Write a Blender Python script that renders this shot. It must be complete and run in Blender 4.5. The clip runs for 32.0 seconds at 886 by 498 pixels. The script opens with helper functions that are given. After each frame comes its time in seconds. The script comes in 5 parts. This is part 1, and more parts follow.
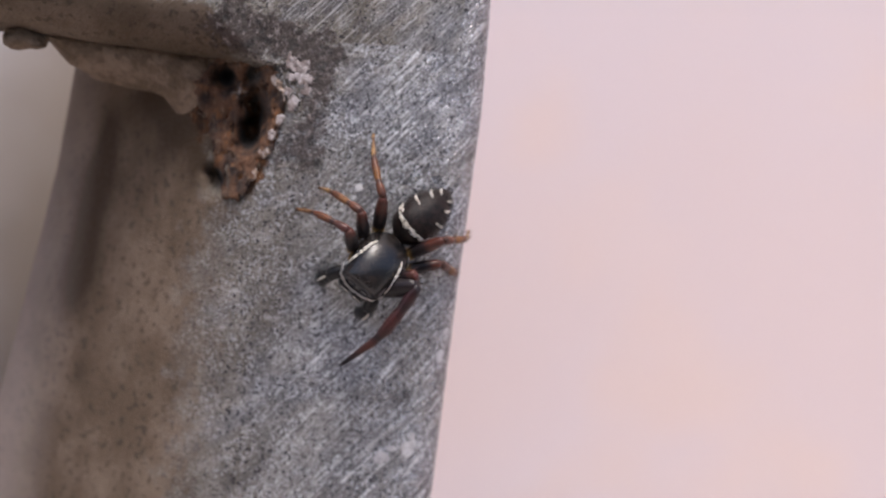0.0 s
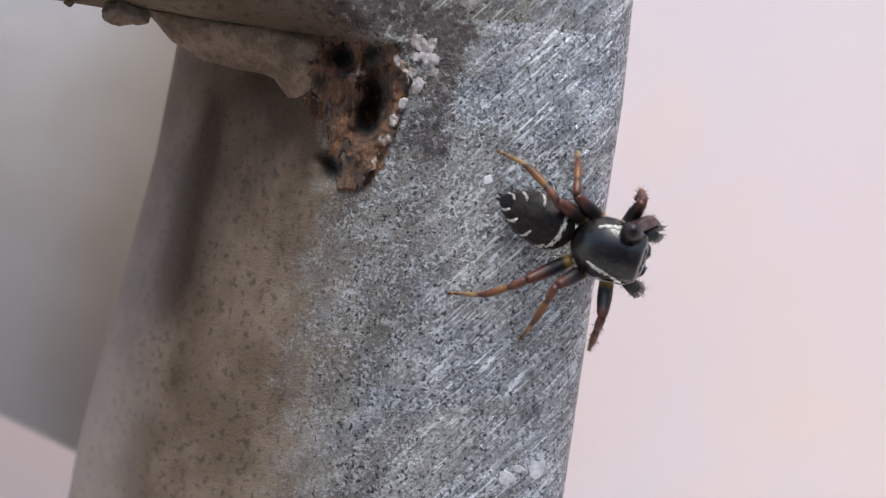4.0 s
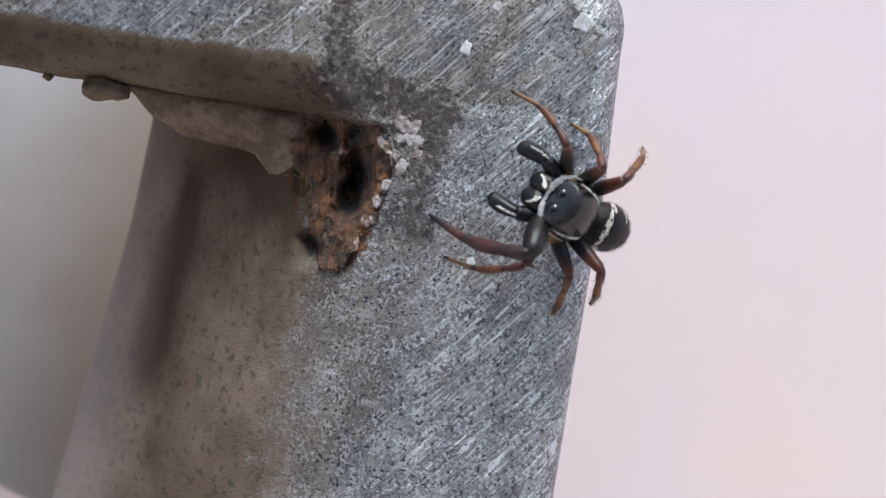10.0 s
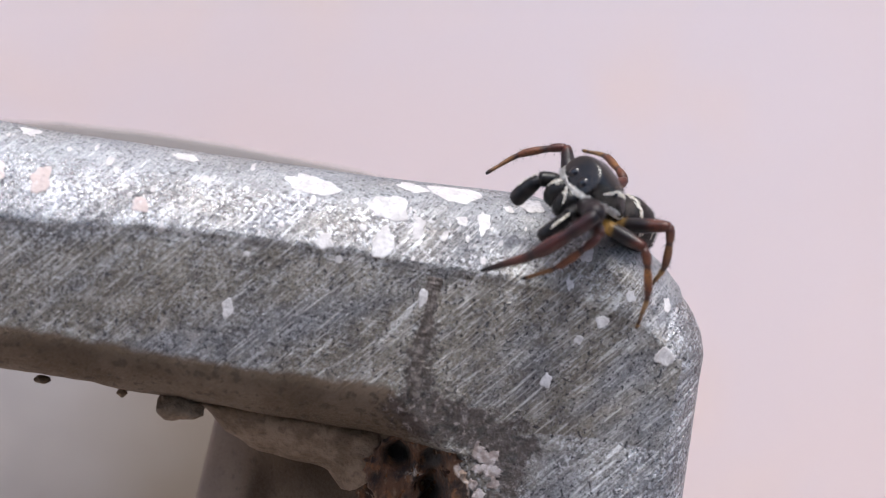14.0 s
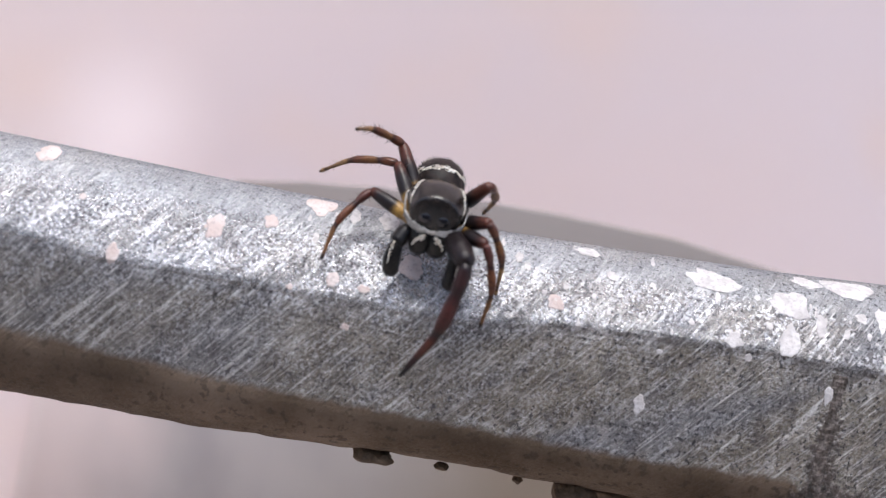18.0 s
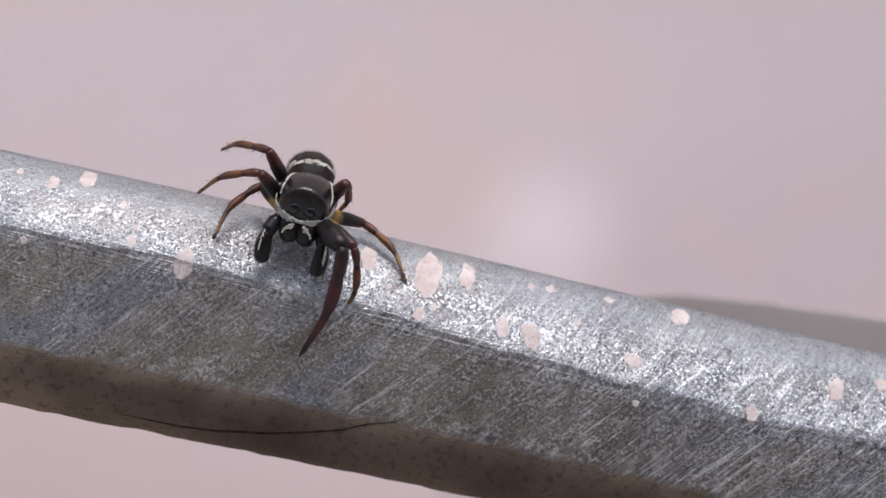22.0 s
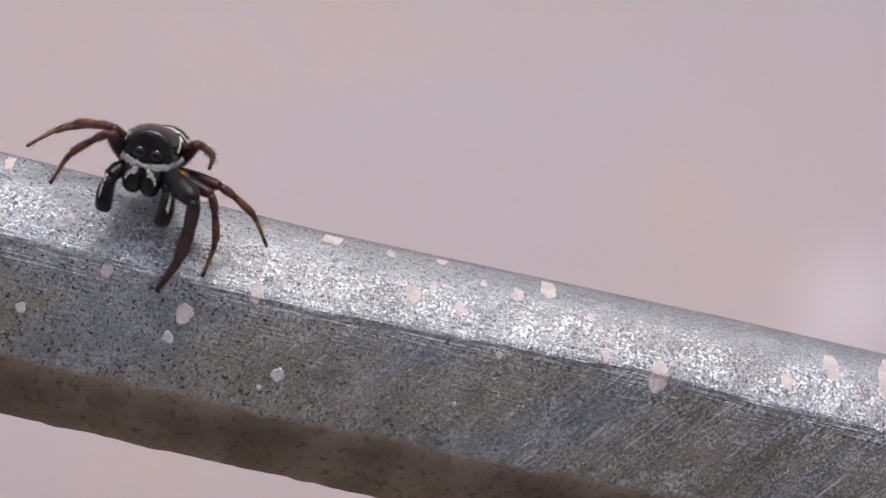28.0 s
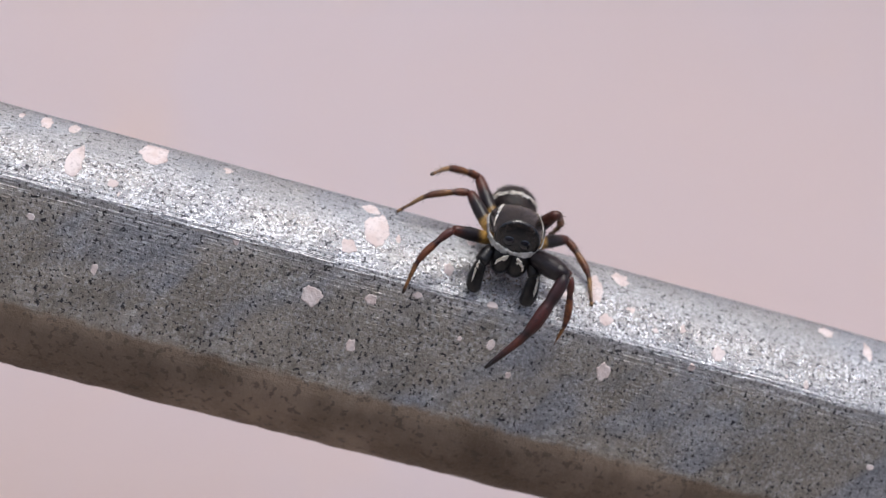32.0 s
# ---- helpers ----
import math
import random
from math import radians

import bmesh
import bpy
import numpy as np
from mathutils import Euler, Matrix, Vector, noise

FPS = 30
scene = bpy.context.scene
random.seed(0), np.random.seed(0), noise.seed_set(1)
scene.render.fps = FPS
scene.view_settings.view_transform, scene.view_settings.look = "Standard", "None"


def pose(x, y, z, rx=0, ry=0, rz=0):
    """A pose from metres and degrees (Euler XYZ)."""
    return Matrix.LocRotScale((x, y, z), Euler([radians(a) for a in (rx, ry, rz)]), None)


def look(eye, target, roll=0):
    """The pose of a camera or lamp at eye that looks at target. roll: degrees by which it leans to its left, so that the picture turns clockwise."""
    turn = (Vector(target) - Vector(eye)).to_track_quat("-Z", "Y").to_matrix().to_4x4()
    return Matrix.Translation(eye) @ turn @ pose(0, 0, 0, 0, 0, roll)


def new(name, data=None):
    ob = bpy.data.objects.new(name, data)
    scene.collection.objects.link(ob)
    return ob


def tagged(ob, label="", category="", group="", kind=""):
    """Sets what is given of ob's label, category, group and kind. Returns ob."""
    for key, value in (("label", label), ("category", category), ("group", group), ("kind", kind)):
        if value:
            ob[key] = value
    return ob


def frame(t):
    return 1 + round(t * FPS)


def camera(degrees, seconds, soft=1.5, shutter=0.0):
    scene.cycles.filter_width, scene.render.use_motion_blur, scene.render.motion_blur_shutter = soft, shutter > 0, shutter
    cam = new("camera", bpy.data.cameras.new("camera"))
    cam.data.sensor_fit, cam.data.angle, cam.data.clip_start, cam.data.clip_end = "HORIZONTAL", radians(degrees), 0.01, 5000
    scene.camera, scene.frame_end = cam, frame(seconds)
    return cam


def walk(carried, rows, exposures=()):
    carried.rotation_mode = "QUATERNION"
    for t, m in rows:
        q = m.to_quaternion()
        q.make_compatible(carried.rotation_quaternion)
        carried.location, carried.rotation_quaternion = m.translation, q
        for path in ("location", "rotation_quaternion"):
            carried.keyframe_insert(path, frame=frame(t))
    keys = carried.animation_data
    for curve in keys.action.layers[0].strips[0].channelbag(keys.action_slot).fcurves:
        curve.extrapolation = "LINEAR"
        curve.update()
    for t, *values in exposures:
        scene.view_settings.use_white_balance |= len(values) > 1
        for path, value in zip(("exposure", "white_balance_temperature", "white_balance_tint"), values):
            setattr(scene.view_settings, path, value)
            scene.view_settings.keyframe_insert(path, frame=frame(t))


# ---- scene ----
# Plan units are centimetres: the bar is about 12 mm thick, the spider about 6 mm long.
CM = 0.01

# ---- camera ----
cam = camera(32.0, 32.0, soft=1.2)
cam.data.dof.use_dof = True
cam.data.dof.focus_distance = 0.0652
cam.data.dof.aperture_fstop = 46.0


def eye_pose(x, y, z, yaw, pitch, roll):
    ry, rp = radians(yaw), radians(pitch)
    ahead = Vector((-math.sin(ry) * math.cos(rp), math.cos(ry) * math.cos(rp), math.sin(rp)))
    eye = Vector((x, y, z)) * CM
    return look(eye, eye + ahead, roll)


PATH = [
    (0, 0.490, -7.076, -0.337, -5.58, -7.87, 9.90),
    (0.5, 0.597, -6.770, -0.519, -4.55, -7.51, 9.79),
    (1, 0.606, -6.427, -0.743, -3.59, -7.27, 9.98),
    (1.5, 0.569, -6.409, -0.643, -3.12, -7.39, 10.13),
    (2, 0.335, -6.462, -0.572, -3.01, -7.40, 10.51),
    (2.5, 0.432, -6.467, -0.572, -3.06, -7.37, 10.65),
    (3, 0.388, -6.444, -0.559, -3.01, -7.44, 10.47),
    (3.5, 0.355, -6.430, -0.578, -2.99, -7.47, 10.43),
    (5.5, -0.033, -6.334, -0.538, -3.92, -7.75, 9.94),
    (6, 0.039, -6.365, -0.518, -4.34, -7.85, 10.44),
    (6.5, 0.328, -6.397, -0.590, -4.73, -7.81, 10.43),
    (7, 0.475, -6.410, -0.577, -4.89, -7.66, 10.55),
    (7.5, 0.579, -6.407, -0.470, -4.89, -7.37, 10.63),
    (8, 0.541, -6.406, -0.490, -4.82, -7.41, 10.52),
    (8.5, 0.265, -6.360, -0.386, -4.77, -7.63, 10.66),
    (9, 0.165, -6.341, -0.326, -4.73, -7.72, 10.83),
    (9.5, 0.051, -6.350, -0.271, -4.71, -7.65, 11.12),
    (10, 0.080, -6.321, -0.229, -4.93, -7.54, 11.15),
    (10.5, -0.138, -6.292, -0.175, -5.05, -7.63, 11.53),
    (11, -0.245, -6.270, -0.016, -4.98, -7.84, 11.58),
    (11.5, -0.050, -6.282, 0.023, -4.81, -7.90, 11.57),
    (11.8, -0.129, -6.247, 0.351, -4.53, -7.48, 11.65),
    (12, -0.364, -6.118, 0.508, -4.29, -6.90, 11.65),
    (12.5, -0.285, -6.184, 0.857, -4.52, -6.13, 11.93),
    (13, -0.275, -6.143, 0.792, -4.46, -5.96, 11.82),
    (13.5, -0.443, -6.108, 0.828, -4.53, -6.08, 12.13),
    (15.5, -0.502, -6.050, 0.923, -4.98, -6.29, 12.42),
    (16, -0.759, -6.010, 0.988, -4.82, -6.46, 12.58),
    (16.5, -1.023, -5.977, 1.040, -4.31, -6.75, 12.72),
    (17, -1.657, -5.949, 1.018, -3.97, -7.22, 12.73),
    (17.5, -1.705, -6.005, 1.001, -3.90, -7.47, 12.82),
    (18, -2.122, -6.065, 1.044, -4.28, -7.53, 12.93),
    (18.5, -2.315, -6.144, 1.064, -4.72, -7.55, 13.09),
    (18.8, -3.023, -6.096, 1.035, -4.54, -7.58, 13.45),
    (19, -3.265, -6.132, 1.031, -4.35, -7.60, 13.67),
    (19.5, -3.573, -6.353, 1.073, -4.80, -7.62, 14.19),
    (20, -3.674, -6.612, 1.122, -5.22, -7.66, 14.50),
    (20.5, -3.906, -6.548, 1.115, -5.50, -7.76, 14.47),
    (21, -4.256, -6.523, 1.120, -5.32, -8.06, 14.54),
    (21.5, -4.696, -6.459, 1.244, -4.99, -8.10, 14.39),
    (22, -4.960, -6.466, 1.246, -4.68, -8.10, 14.56),
    (22.5, -5.396, -6.381, 1.249, -4.15, -7.98, 14.70),
    (23, -5.678, -6.368, 1.220, -3.72, -8.05, 14.66),
    (23.5, -5.561, -6.402, 1.191, -3.76, -8.31, 14.50),
    (24, -5.716, -6.479, 1.118, -4.14, -8.60, 14.48),
    (24.5, -6.317, -6.550, 1.347, -4.50, -8.65, 15.13),
    (25, -6.343, -6.550, 1.366, -5.05, -8.71, 15.27),
    (25.5, -5.673, -6.615, 1.245, -5.39, -8.72, 15.09),
    (27.5, -6.286, -6.343, 1.193, -4.77, -7.64, 13.89),
    (28, -6.979, -6.235, 1.143, -4.55, -7.59, 14.16),
    (28.5, -8.061, -6.105, 1.023, -4.54, -7.68, 14.73),
    (28.8, -8.689, -6.186, 1.045, -4.50, -7.80, 14.65),
    (29, -9.238, -6.214, 1.145, -4.43, -7.86, 14.79),
    (29.5, -10.335, -6.143, 1.165, -4.34, -7.81, 14.92),
    (30, -10.729, -6.303, 1.221, -4.61, -7.97, 14.99),
    (30.5, -10.865, -6.449, 1.299, -5.03, -8.12, 15.15),
    (31, -10.975, -6.553, 1.228, -5.61, -8.19, 15.38),
    (31.5, -11.839, -6.580, 1.128, -5.87, -8.27, 15.95),
    (32, -12.176, -6.547, 1.141, -6.17, -8.35, 15.96),
]
EXPOSURES = [
    (0, 1.02, 6680, 13), (1.0, 1.06, 6560, 11), (3.0, 1.1, 6400, 9), (5.3, 1.38, 5750, -8), (6.0, 1.46, 5580, -10), (6.5, 1.25, 6150, 0), (7.0, 1.15, 6500, 10),
    (9.0, 1.12, 6400, 9), (10.0, 1.2, 6040, 1), (11.0, 1.3, 5850, -3), (12.0, 1.42, 5540, -10), (12.5, 1.27, 5850, -5), (13.0, 1.11, 6200, 6), (16.0, 1.03, 6400, 9),
    (17.0, 0.99, 6400, 9), (18.0, 0.97, 6400, 9), (19.0, 0.76, 6420, 9), (20.0, 0.66, 6420, 9), (24.0, 0.58, 6420, 9), (28.0, 0.47, 6420, 9), (32.0, 0.7, 6420, 9),
]
walk(cam, [(t, eye_pose(x, y, z, a, b, c)) for t, x, y, z, a, b, c in PATH], EXPOSURES)

# ---- light ----
SUN_ELEVATION, SUN_TURN = radians(73), radians(196)
world = bpy.data.worlds.new("sky")
scene.world = world
world.use_nodes = True
sky = world.node_tree.nodes.new("ShaderNodeTexSky")
sky.sky_type = "NISHITA"
sky.sun_disc = False
sky.sun_elevation, sky.sun_rotation = SUN_ELEVATION, SUN_TURN
sky.dust_density = 3.0
world.node_tree.nodes["Background"].inputs["Strength"].default_value = 0.15
world.node_tree.links.new(sky.outputs["Color"], world.node_tree.nodes["Background"].inputs["Color"])
sun_data = bpy.data.lights.new("sun", "SUN")
sun_data.energy, sun_data.angle, sun_data.color = 1.45, radians(20), (1.0, 0.98, 0.96)
sun = new("sun", sun_data)
sun_dir = Vector((math.sin(SUN_TURN) * math.cos(SUN_ELEVATION), math.cos(SUN_TURN) * math.cos(SUN_ELEVATION), math.sin(SUN_ELEVATION)))
sun.matrix_world = look(sun_dir * 5, (0, 0, 0))


# ---- materials ----
class Mat:
    """A node material with short ways to add noise, ramps and bumps; all scales are per metre."""

    def __init__(self, name, rough=0.5, metal=0.0, colour=(0.5, 0.5, 0.5)):
        self.m = bpy.data.materials.new(name)
        self.m.use_nodes = True
        self.t = self.m.node_tree
        self.b = self.t.nodes["Principled BSDF"]
        self.b.inputs["Roughness"].default_value = rough
        self.b.inputs["Metallic"].default_value = metal
        self.b.inputs["Base Color"].default_value = (*colour, 1)
        self.pos = self.t.nodes.new("ShaderNodeTexCoord").outputs["Object"]

    def link(self, a, b):
        self.t.links.new(a, b)

    def mapped(self, turn=(0, 0, 0), scale=(1, 1, 1)):
        n = self.t.nodes.new("ShaderNodeMapping")
        n.vector_type = "POINT"
        first = self.t.nodes.new("ShaderNodeMapping")
        first.inputs["Rotation"].default_value = [radians(a) for a in turn]
        self.link(self.pos, first.inputs["Vector"])
        self.link(first.outputs["Vector"], n.inputs["Vector"])
        n.inputs["Scale"].default_value = scale
        return n.outputs["Vector"]

    def noise(self, scale, detail=3.0, rough=0.55, vector=None):
        n = self.t.nodes.new("ShaderNodeTexNoise")
        n.inputs["Scale"].default_value, n.inputs["Detail"].default_value, n.inputs["Roughness"].default_value = scale, detail, rough
        self.link(vector or self.pos, n.inputs["Vector"])
        return n.outputs["Fac"]

    def cells(self, scale, feature="F1", vector=None):
        n = self.t.nodes.new("ShaderNodeTexVoronoi")
        n.feature = feature
        n.inputs["Scale"].default_value = scale
        self.link(vector or self.pos, n.inputs["Vector"])
        return n.outputs["Distance"]

    def ramp(self, value, low, high, a=0.0, b=1.0):
        n = self.t.nodes.new("ShaderNodeMapRange")
        n.interpolation_type = "SMOOTHSTEP"
        for k, v in zip(("From Min", "From Max", "To Min", "To Max"), (low, high, a, b)):
            n.inputs[k].default_value = v
        self.link(value, n.inputs["Value"])
        return n.outputs["Result"]

    def maths(self, op, a, b):
        n = self.t.nodes.new("ShaderNodeMath")
        n.operation = op
        for k, v in enumerate((a, b)):
            if isinstance(v, float):
                n.inputs[k].default_value = v
            else:
                self.link(v, n.inputs[k])
        return n.outputs[0]

    def mix(self, fac, a, b):
        n = self.t.nodes.new("ShaderNodeMix")
        n.data_type = "RGBA"
        for k, v in ((0, fac), (6, a), (7, b)):
            if isinstance(v, tuple):
                n.inputs[k].default_value = (*v, 1)
            elif isinstance(v, float):
                n.inputs[k].default_value = v
            else:
                self.link(v, n.inputs[k])
        return n.outputs[2]

    def colour(self, c):
        self.link(c, self.b.inputs["Base Color"])

    def rough(self, r):
        self.link(r, self.b.inputs["Roughness"])

    def bump(self, height, dist, strength=1.0):
        n = self.t.nodes.new("ShaderNodeBump")
        n.inputs["Strength"].default_value, n.inputs["Distance"].default_value = strength, dist
        self.link(height, n.inputs["Height"])
        old = self.b.inputs["Normal"].links
        if old:
            self.link(old[0].from_socket, n.inputs["Normal"])
        self.link(n.outputs["Normal"], self.b.inputs["Normal"])


def metal_material():
    """Ground steel with pits and diagonal grinder marks; brown oxide, rust, grime, painted glints and shade where the
    mesh's masks say.
    """
    m = Mat("weathered_metal", 0.42, 1.0)

    def mask(name):
        n = m.t.nodes.new("ShaderNodeAttribute")
        n.attribute_name = name
        return n.outputs["Fac"]

    scratch = m.noise(1.0, 3.0, 0.7, m.mapped((0, 52, 0), (620, 1000, 9800)))
    hair = m.noise(1.0, 2.0, 0.6, m.mapped((0, 50, 0), (520, 1200, 12000)))
    gouge = m.noise(1.0, 2.0, 0.5, m.mapped((0, 53, 0), (380, 800, 5200)))
    along = m.noise(1.0, 2.0, 0.6, m.mapped((0, 0, 0), (260, 9000, 9000)))
    fine = m.noise(7600, 3.0, 0.7)
    speck = m.noise(5200, 4.0, 0.75)
    grain = m.noise(11000, 2.0, 0.6)
    mottle = m.noise(1.0, 5.0, 0.62, m.mapped((0, 52, 0), (260, 340, 520)))
    mottle = m.maths("ADD", m.maths("MULTIPLY", m.maths("SUBTRACT", mottle, 0.5), m.ramp(mask("even"), 0.6, 1.0, 1.0, 0.4)), 0.5)
    stain = m.noise(1.0, 4.0, 0.55, m.mapped((0, 40, 0), (110, 160, 240)))
    ground_amount = m.ramp(m.noise(210, 2.0), 0.26, 0.48)
    ground_amount = m.maths("MULTIPLY", ground_amount, mask("ground_down"))
    base = m.mix(m.ramp(mottle, 0.36, 0.64), (0.205, 0.212, 0.232), (0.34, 0.345, 0.36))
    tan = m.mix(m.ramp(mottle, 0.38, 0.62), (0.215, 0.188, 0.148), (0.37, 0.335, 0.285))
    edge = m.ramp(mask("glint"), 0.32, 0.55)
    tanned = m.ramp(m.maths("ADD", stain, m.maths("MULTIPLY", mask("warm"), 0.085)), 0.47, 0.60, 0.0, 0.85)
    base = m.mix(m.maths("MULTIPLY", tanned, m.ramp(edge, 0.0, 1.0, 1.0, 0.45)), base, tan)
    # Glare along the upper crease, put into the base colour.
    base = m.mix(m.maths("MULTIPLY", mask("brushed_glare"), 0.45), base, (0.55, 0.57, 0.60))
    base = m.mix(m.maths("MULTIPLY", mask("dark_tone"), 0.88), base, m.mix(m.maths("MULTIPLY", mask("warm"), m.ramp(stain, 0.35, 0.51)), m.mix(m.ramp(mottle, 0.36, 0.64), (0.096, 0.092, 0.097), (0.153, 0.152, 0.164)), m.mix(m.ramp(mottle, 0.36, 0.64), (0.118, 0.100, 0.078), (0.190, 0.168, 0.138))))
    calm = m.maths("ADD", m.ramp(mask("even"), 0.0, 0.9, 1.0, 0.4), m.ramp(mask("even"), 0.9, 1.0, 0.0, 0.4))
    calm = m.maths("MAXIMUM", calm, m.ramp(mask("glint"), 0.32, 0.5))
    base = m.mix(m.maths("MULTIPLY", m.ramp(speck, 0.36, 0.54, 0.5, 0.0), calm), base, (0.095, 0.088, 0.09))
    base = m.mix(m.maths("MULTIPLY", m.ramp(speck, 0.55, 0.68, 0.0, 0.45), calm), base, (0.58, 0.565, 0.56))
    blotch = m.noise(950, 5.0, 0.66)
    base = m.mix(m.maths("MULTIPLY", m.ramp(blotch, 0.38, 0.50, 0.55, 0.0), m.ramp(mask("even"), 0.0, 1.0, 1.0, 0.25)), base, (0.105, 0.097, 0.098))
    base = m.mix(m.ramp(blotch, 0.53, 0.66, 0.0, 0.4), base, (0.47, 0.455, 0.435))
    light = m.maths("MULTIPLY", m.ramp(scratch, 0.54, 0.64), ground_amount)
    base = m.mix(m.maths("MULTIPLY", light, m.maths("MULTIPLY", calm, 0.42)), base, (0.74, 0.74, 0.74))
    dark = m.maths("MULTIPLY", m.ramp(scratch, 0.45, 0.36), ground_amount)
    base = m.mix(m.maths("MULTIPLY", dark, m.maths("MULTIPLY", calm, 0.6)), base, (0.10, 0.095, 0.095))
    base = m.mix(m.maths("MULTIPLY", m.ramp(hair, 0.60, 0.67), m.maths("MULTIPLY", ground_amount, 0.5)), base, (0.74, 0.74, 0.74))
    base = m.mix(m.maths("MULTIPLY", m.ramp(gouge, 0.62, 0.70), m.maths("MULTIPLY", mask("ground_down"), 0.4)), base, (0.66, 0.66, 0.66))
    stroke = m.maths("MULTIPLY", m.ramp(m.noise(1.0, 1.0, 0.4, m.mapped((0, 51, 0), (300, 330, 4600))), 0.62, 0.68), m.ramp(m.noise(170, 2.0), 0.46, 0.56))
    base = m.mix(m.maths("MULTIPLY", stroke, m.ramp(mask("ground_down"), 0.1, 0.45, 0.0, 0.5)), base, (0.60, 0.59, 0.575))
    base = m.mix(m.maths("MULTIPLY", m.ramp(gouge, 0.43, 0.36), m.maths("MULTIPLY", m.maths("MULTIPLY", mask("ground_down"), m.ramp(mask("glint"), 0.4, 1.0)), 0.6)), base, (0.085, 0.082, 0.086))
    # Glint streaks on the upper edge, painted into the base colour.
    base = m.mix(m.maths("MULTIPLY", m.ramp(gouge, 0.56, 0.63), m.maths("MULTIPLY", m.maths("MULTIPLY", mask("ground_down"), edge), m.ramp(blotch, 0.42, 0.56, 0.0, 0.7))), base, (0.80, 0.81, 0.83))
    base = m.mix(m.maths("MULTIPLY", m.ramp(scratch, 0.44, 0.36), m.maths("MULTIPLY", m.maths("MULTIPLY", mask("ground_down"), edge), 0.45)), base, (0.12, 0.12, 0.13))
    clump = m.ramp(m.noise(1.0, 3.0, 0.6, m.mapped((0, 40, 0), (520, 800, 1100))), 0.40, 0.58, 0.25, 1.0)
    # Sparkle painted as pale grains where the glint mask is strong.
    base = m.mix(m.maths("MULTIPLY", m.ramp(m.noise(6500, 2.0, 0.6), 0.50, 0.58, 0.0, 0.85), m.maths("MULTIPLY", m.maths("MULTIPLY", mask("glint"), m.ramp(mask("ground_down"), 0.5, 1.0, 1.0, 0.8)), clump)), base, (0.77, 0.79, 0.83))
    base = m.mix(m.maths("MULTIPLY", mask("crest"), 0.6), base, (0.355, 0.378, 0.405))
    pit = m.maths("MULTIPLY", m.ramp(m.noise(5600, 3.0, 0.6), 0.585, 0.625), m.ramp(mask("pitted"), 0.0, 1.0, 0.1, 0.95))
    base = m.mix(pit, base, (0.03, 0.03, 0.036))
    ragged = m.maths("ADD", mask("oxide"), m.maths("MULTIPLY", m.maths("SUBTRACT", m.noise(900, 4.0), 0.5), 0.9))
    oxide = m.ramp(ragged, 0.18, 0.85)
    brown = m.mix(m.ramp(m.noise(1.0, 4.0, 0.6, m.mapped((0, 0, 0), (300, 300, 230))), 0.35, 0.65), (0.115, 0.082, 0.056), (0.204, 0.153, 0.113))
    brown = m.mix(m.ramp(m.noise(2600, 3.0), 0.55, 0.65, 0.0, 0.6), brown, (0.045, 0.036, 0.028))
    # On the post this mask holds painted shade besides the stains.
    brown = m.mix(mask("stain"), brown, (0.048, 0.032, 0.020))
    # Brown painted paler at the post's far left, to offset the shading there.
    brown = m.mix(m.maths("MULTIPLY", mask("pale_lift"), 0.5), brown, (0.36, 0.31, 0.285))
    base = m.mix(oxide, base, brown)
    grime = m.ramp(m.maths("ADD", mask("grime"), m.maths("MULTIPLY", m.maths("SUBTRACT", m.noise(1800, 5.0, 0.7), 0.5), 2.0)), 0.4, 0.85, 0.0, 0.85)
    soot = m.mix(m.ramp(m.noise(3200, 4.0, 0.7), 0.54, 0.63), (0.062, 0.047, 0.043), (0.22, 0.188, 0.178))
    soot = m.mix(m.ramp(m.noise(2100, 3.0, 0.6), 0.50, 0.36), soot, (0.022, 0.018, 0.016))
    base = m.mix(grime, base, soot)
    rust = m.ramp(m.maths("ADD", mask("rust"), m.maths("MULTIPLY", m.maths("SUBTRACT", m.noise(1500, 4.0), 0.5), 0.8)), 0.4, 0.6)
    orange = m.mix(m.ramp(m.noise(1400, 5.0), 0.4, 0.62), (0.024, 0.013, 0.008), (0.105, 0.044, 0.018))
    orange = m.mix(m.ramp(m.noise(2600, 3.0), 0.6, 0.68, 0.0, 0.7), orange, (0.20, 0.15, 0.11))
    base = m.mix(rust, base, orange)
    m.colour(base)
    covered = m.maths("MAXIMUM", m.maths("MAXIMUM", oxide, rust), m.maths("MULTIPLY", grime, 0.8))
    m.link(m.ramp(covered, 0.0, 1.0, 0.95, 0.05), m.b.inputs["Metallic"])
    m.link(m.ramp(covered, 0.0, 1.0, 0.5, 0.15), m.b.inputs["Specular IOR Level"])
    smooth = m.maths("ADD", m.ramp(mask("glint"), 0.3, 1.0, 0.22, 0.0), m.maths("MULTIPLY", m.maths("MULTIPLY", mask("even"), mask("dark_tone")), 0.12))
    m.rough(m.maths("ADD", m.maths("ADD", m.ramp(fine, 0.42, 0.6, 0.15, 0.5), smooth), m.maths("MULTIPLY", covered, 0.3)))
    m.bump(m.maths("MULTIPLY", scratch, ground_amount), 0.00012)
    m.bump(m.maths("MULTIPLY", gouge, mask("ground_down")), 0.00004)
    m.bump(m.maths("MULTIPLY", along, m.maths("ADD", m.ramp(m.noise(260, 2.0), 0.4, 0.6, 0.0, 0.25), mask("brushed_glare"))), 0.00013)
    m.bump(fine, 0.00004)
    m.bump(m.maths("MULTIPLY", speck, calm), 0.00005)
    m.bump(m.maths("MULTIPLY", grain, mask("glint")), 0.00005)
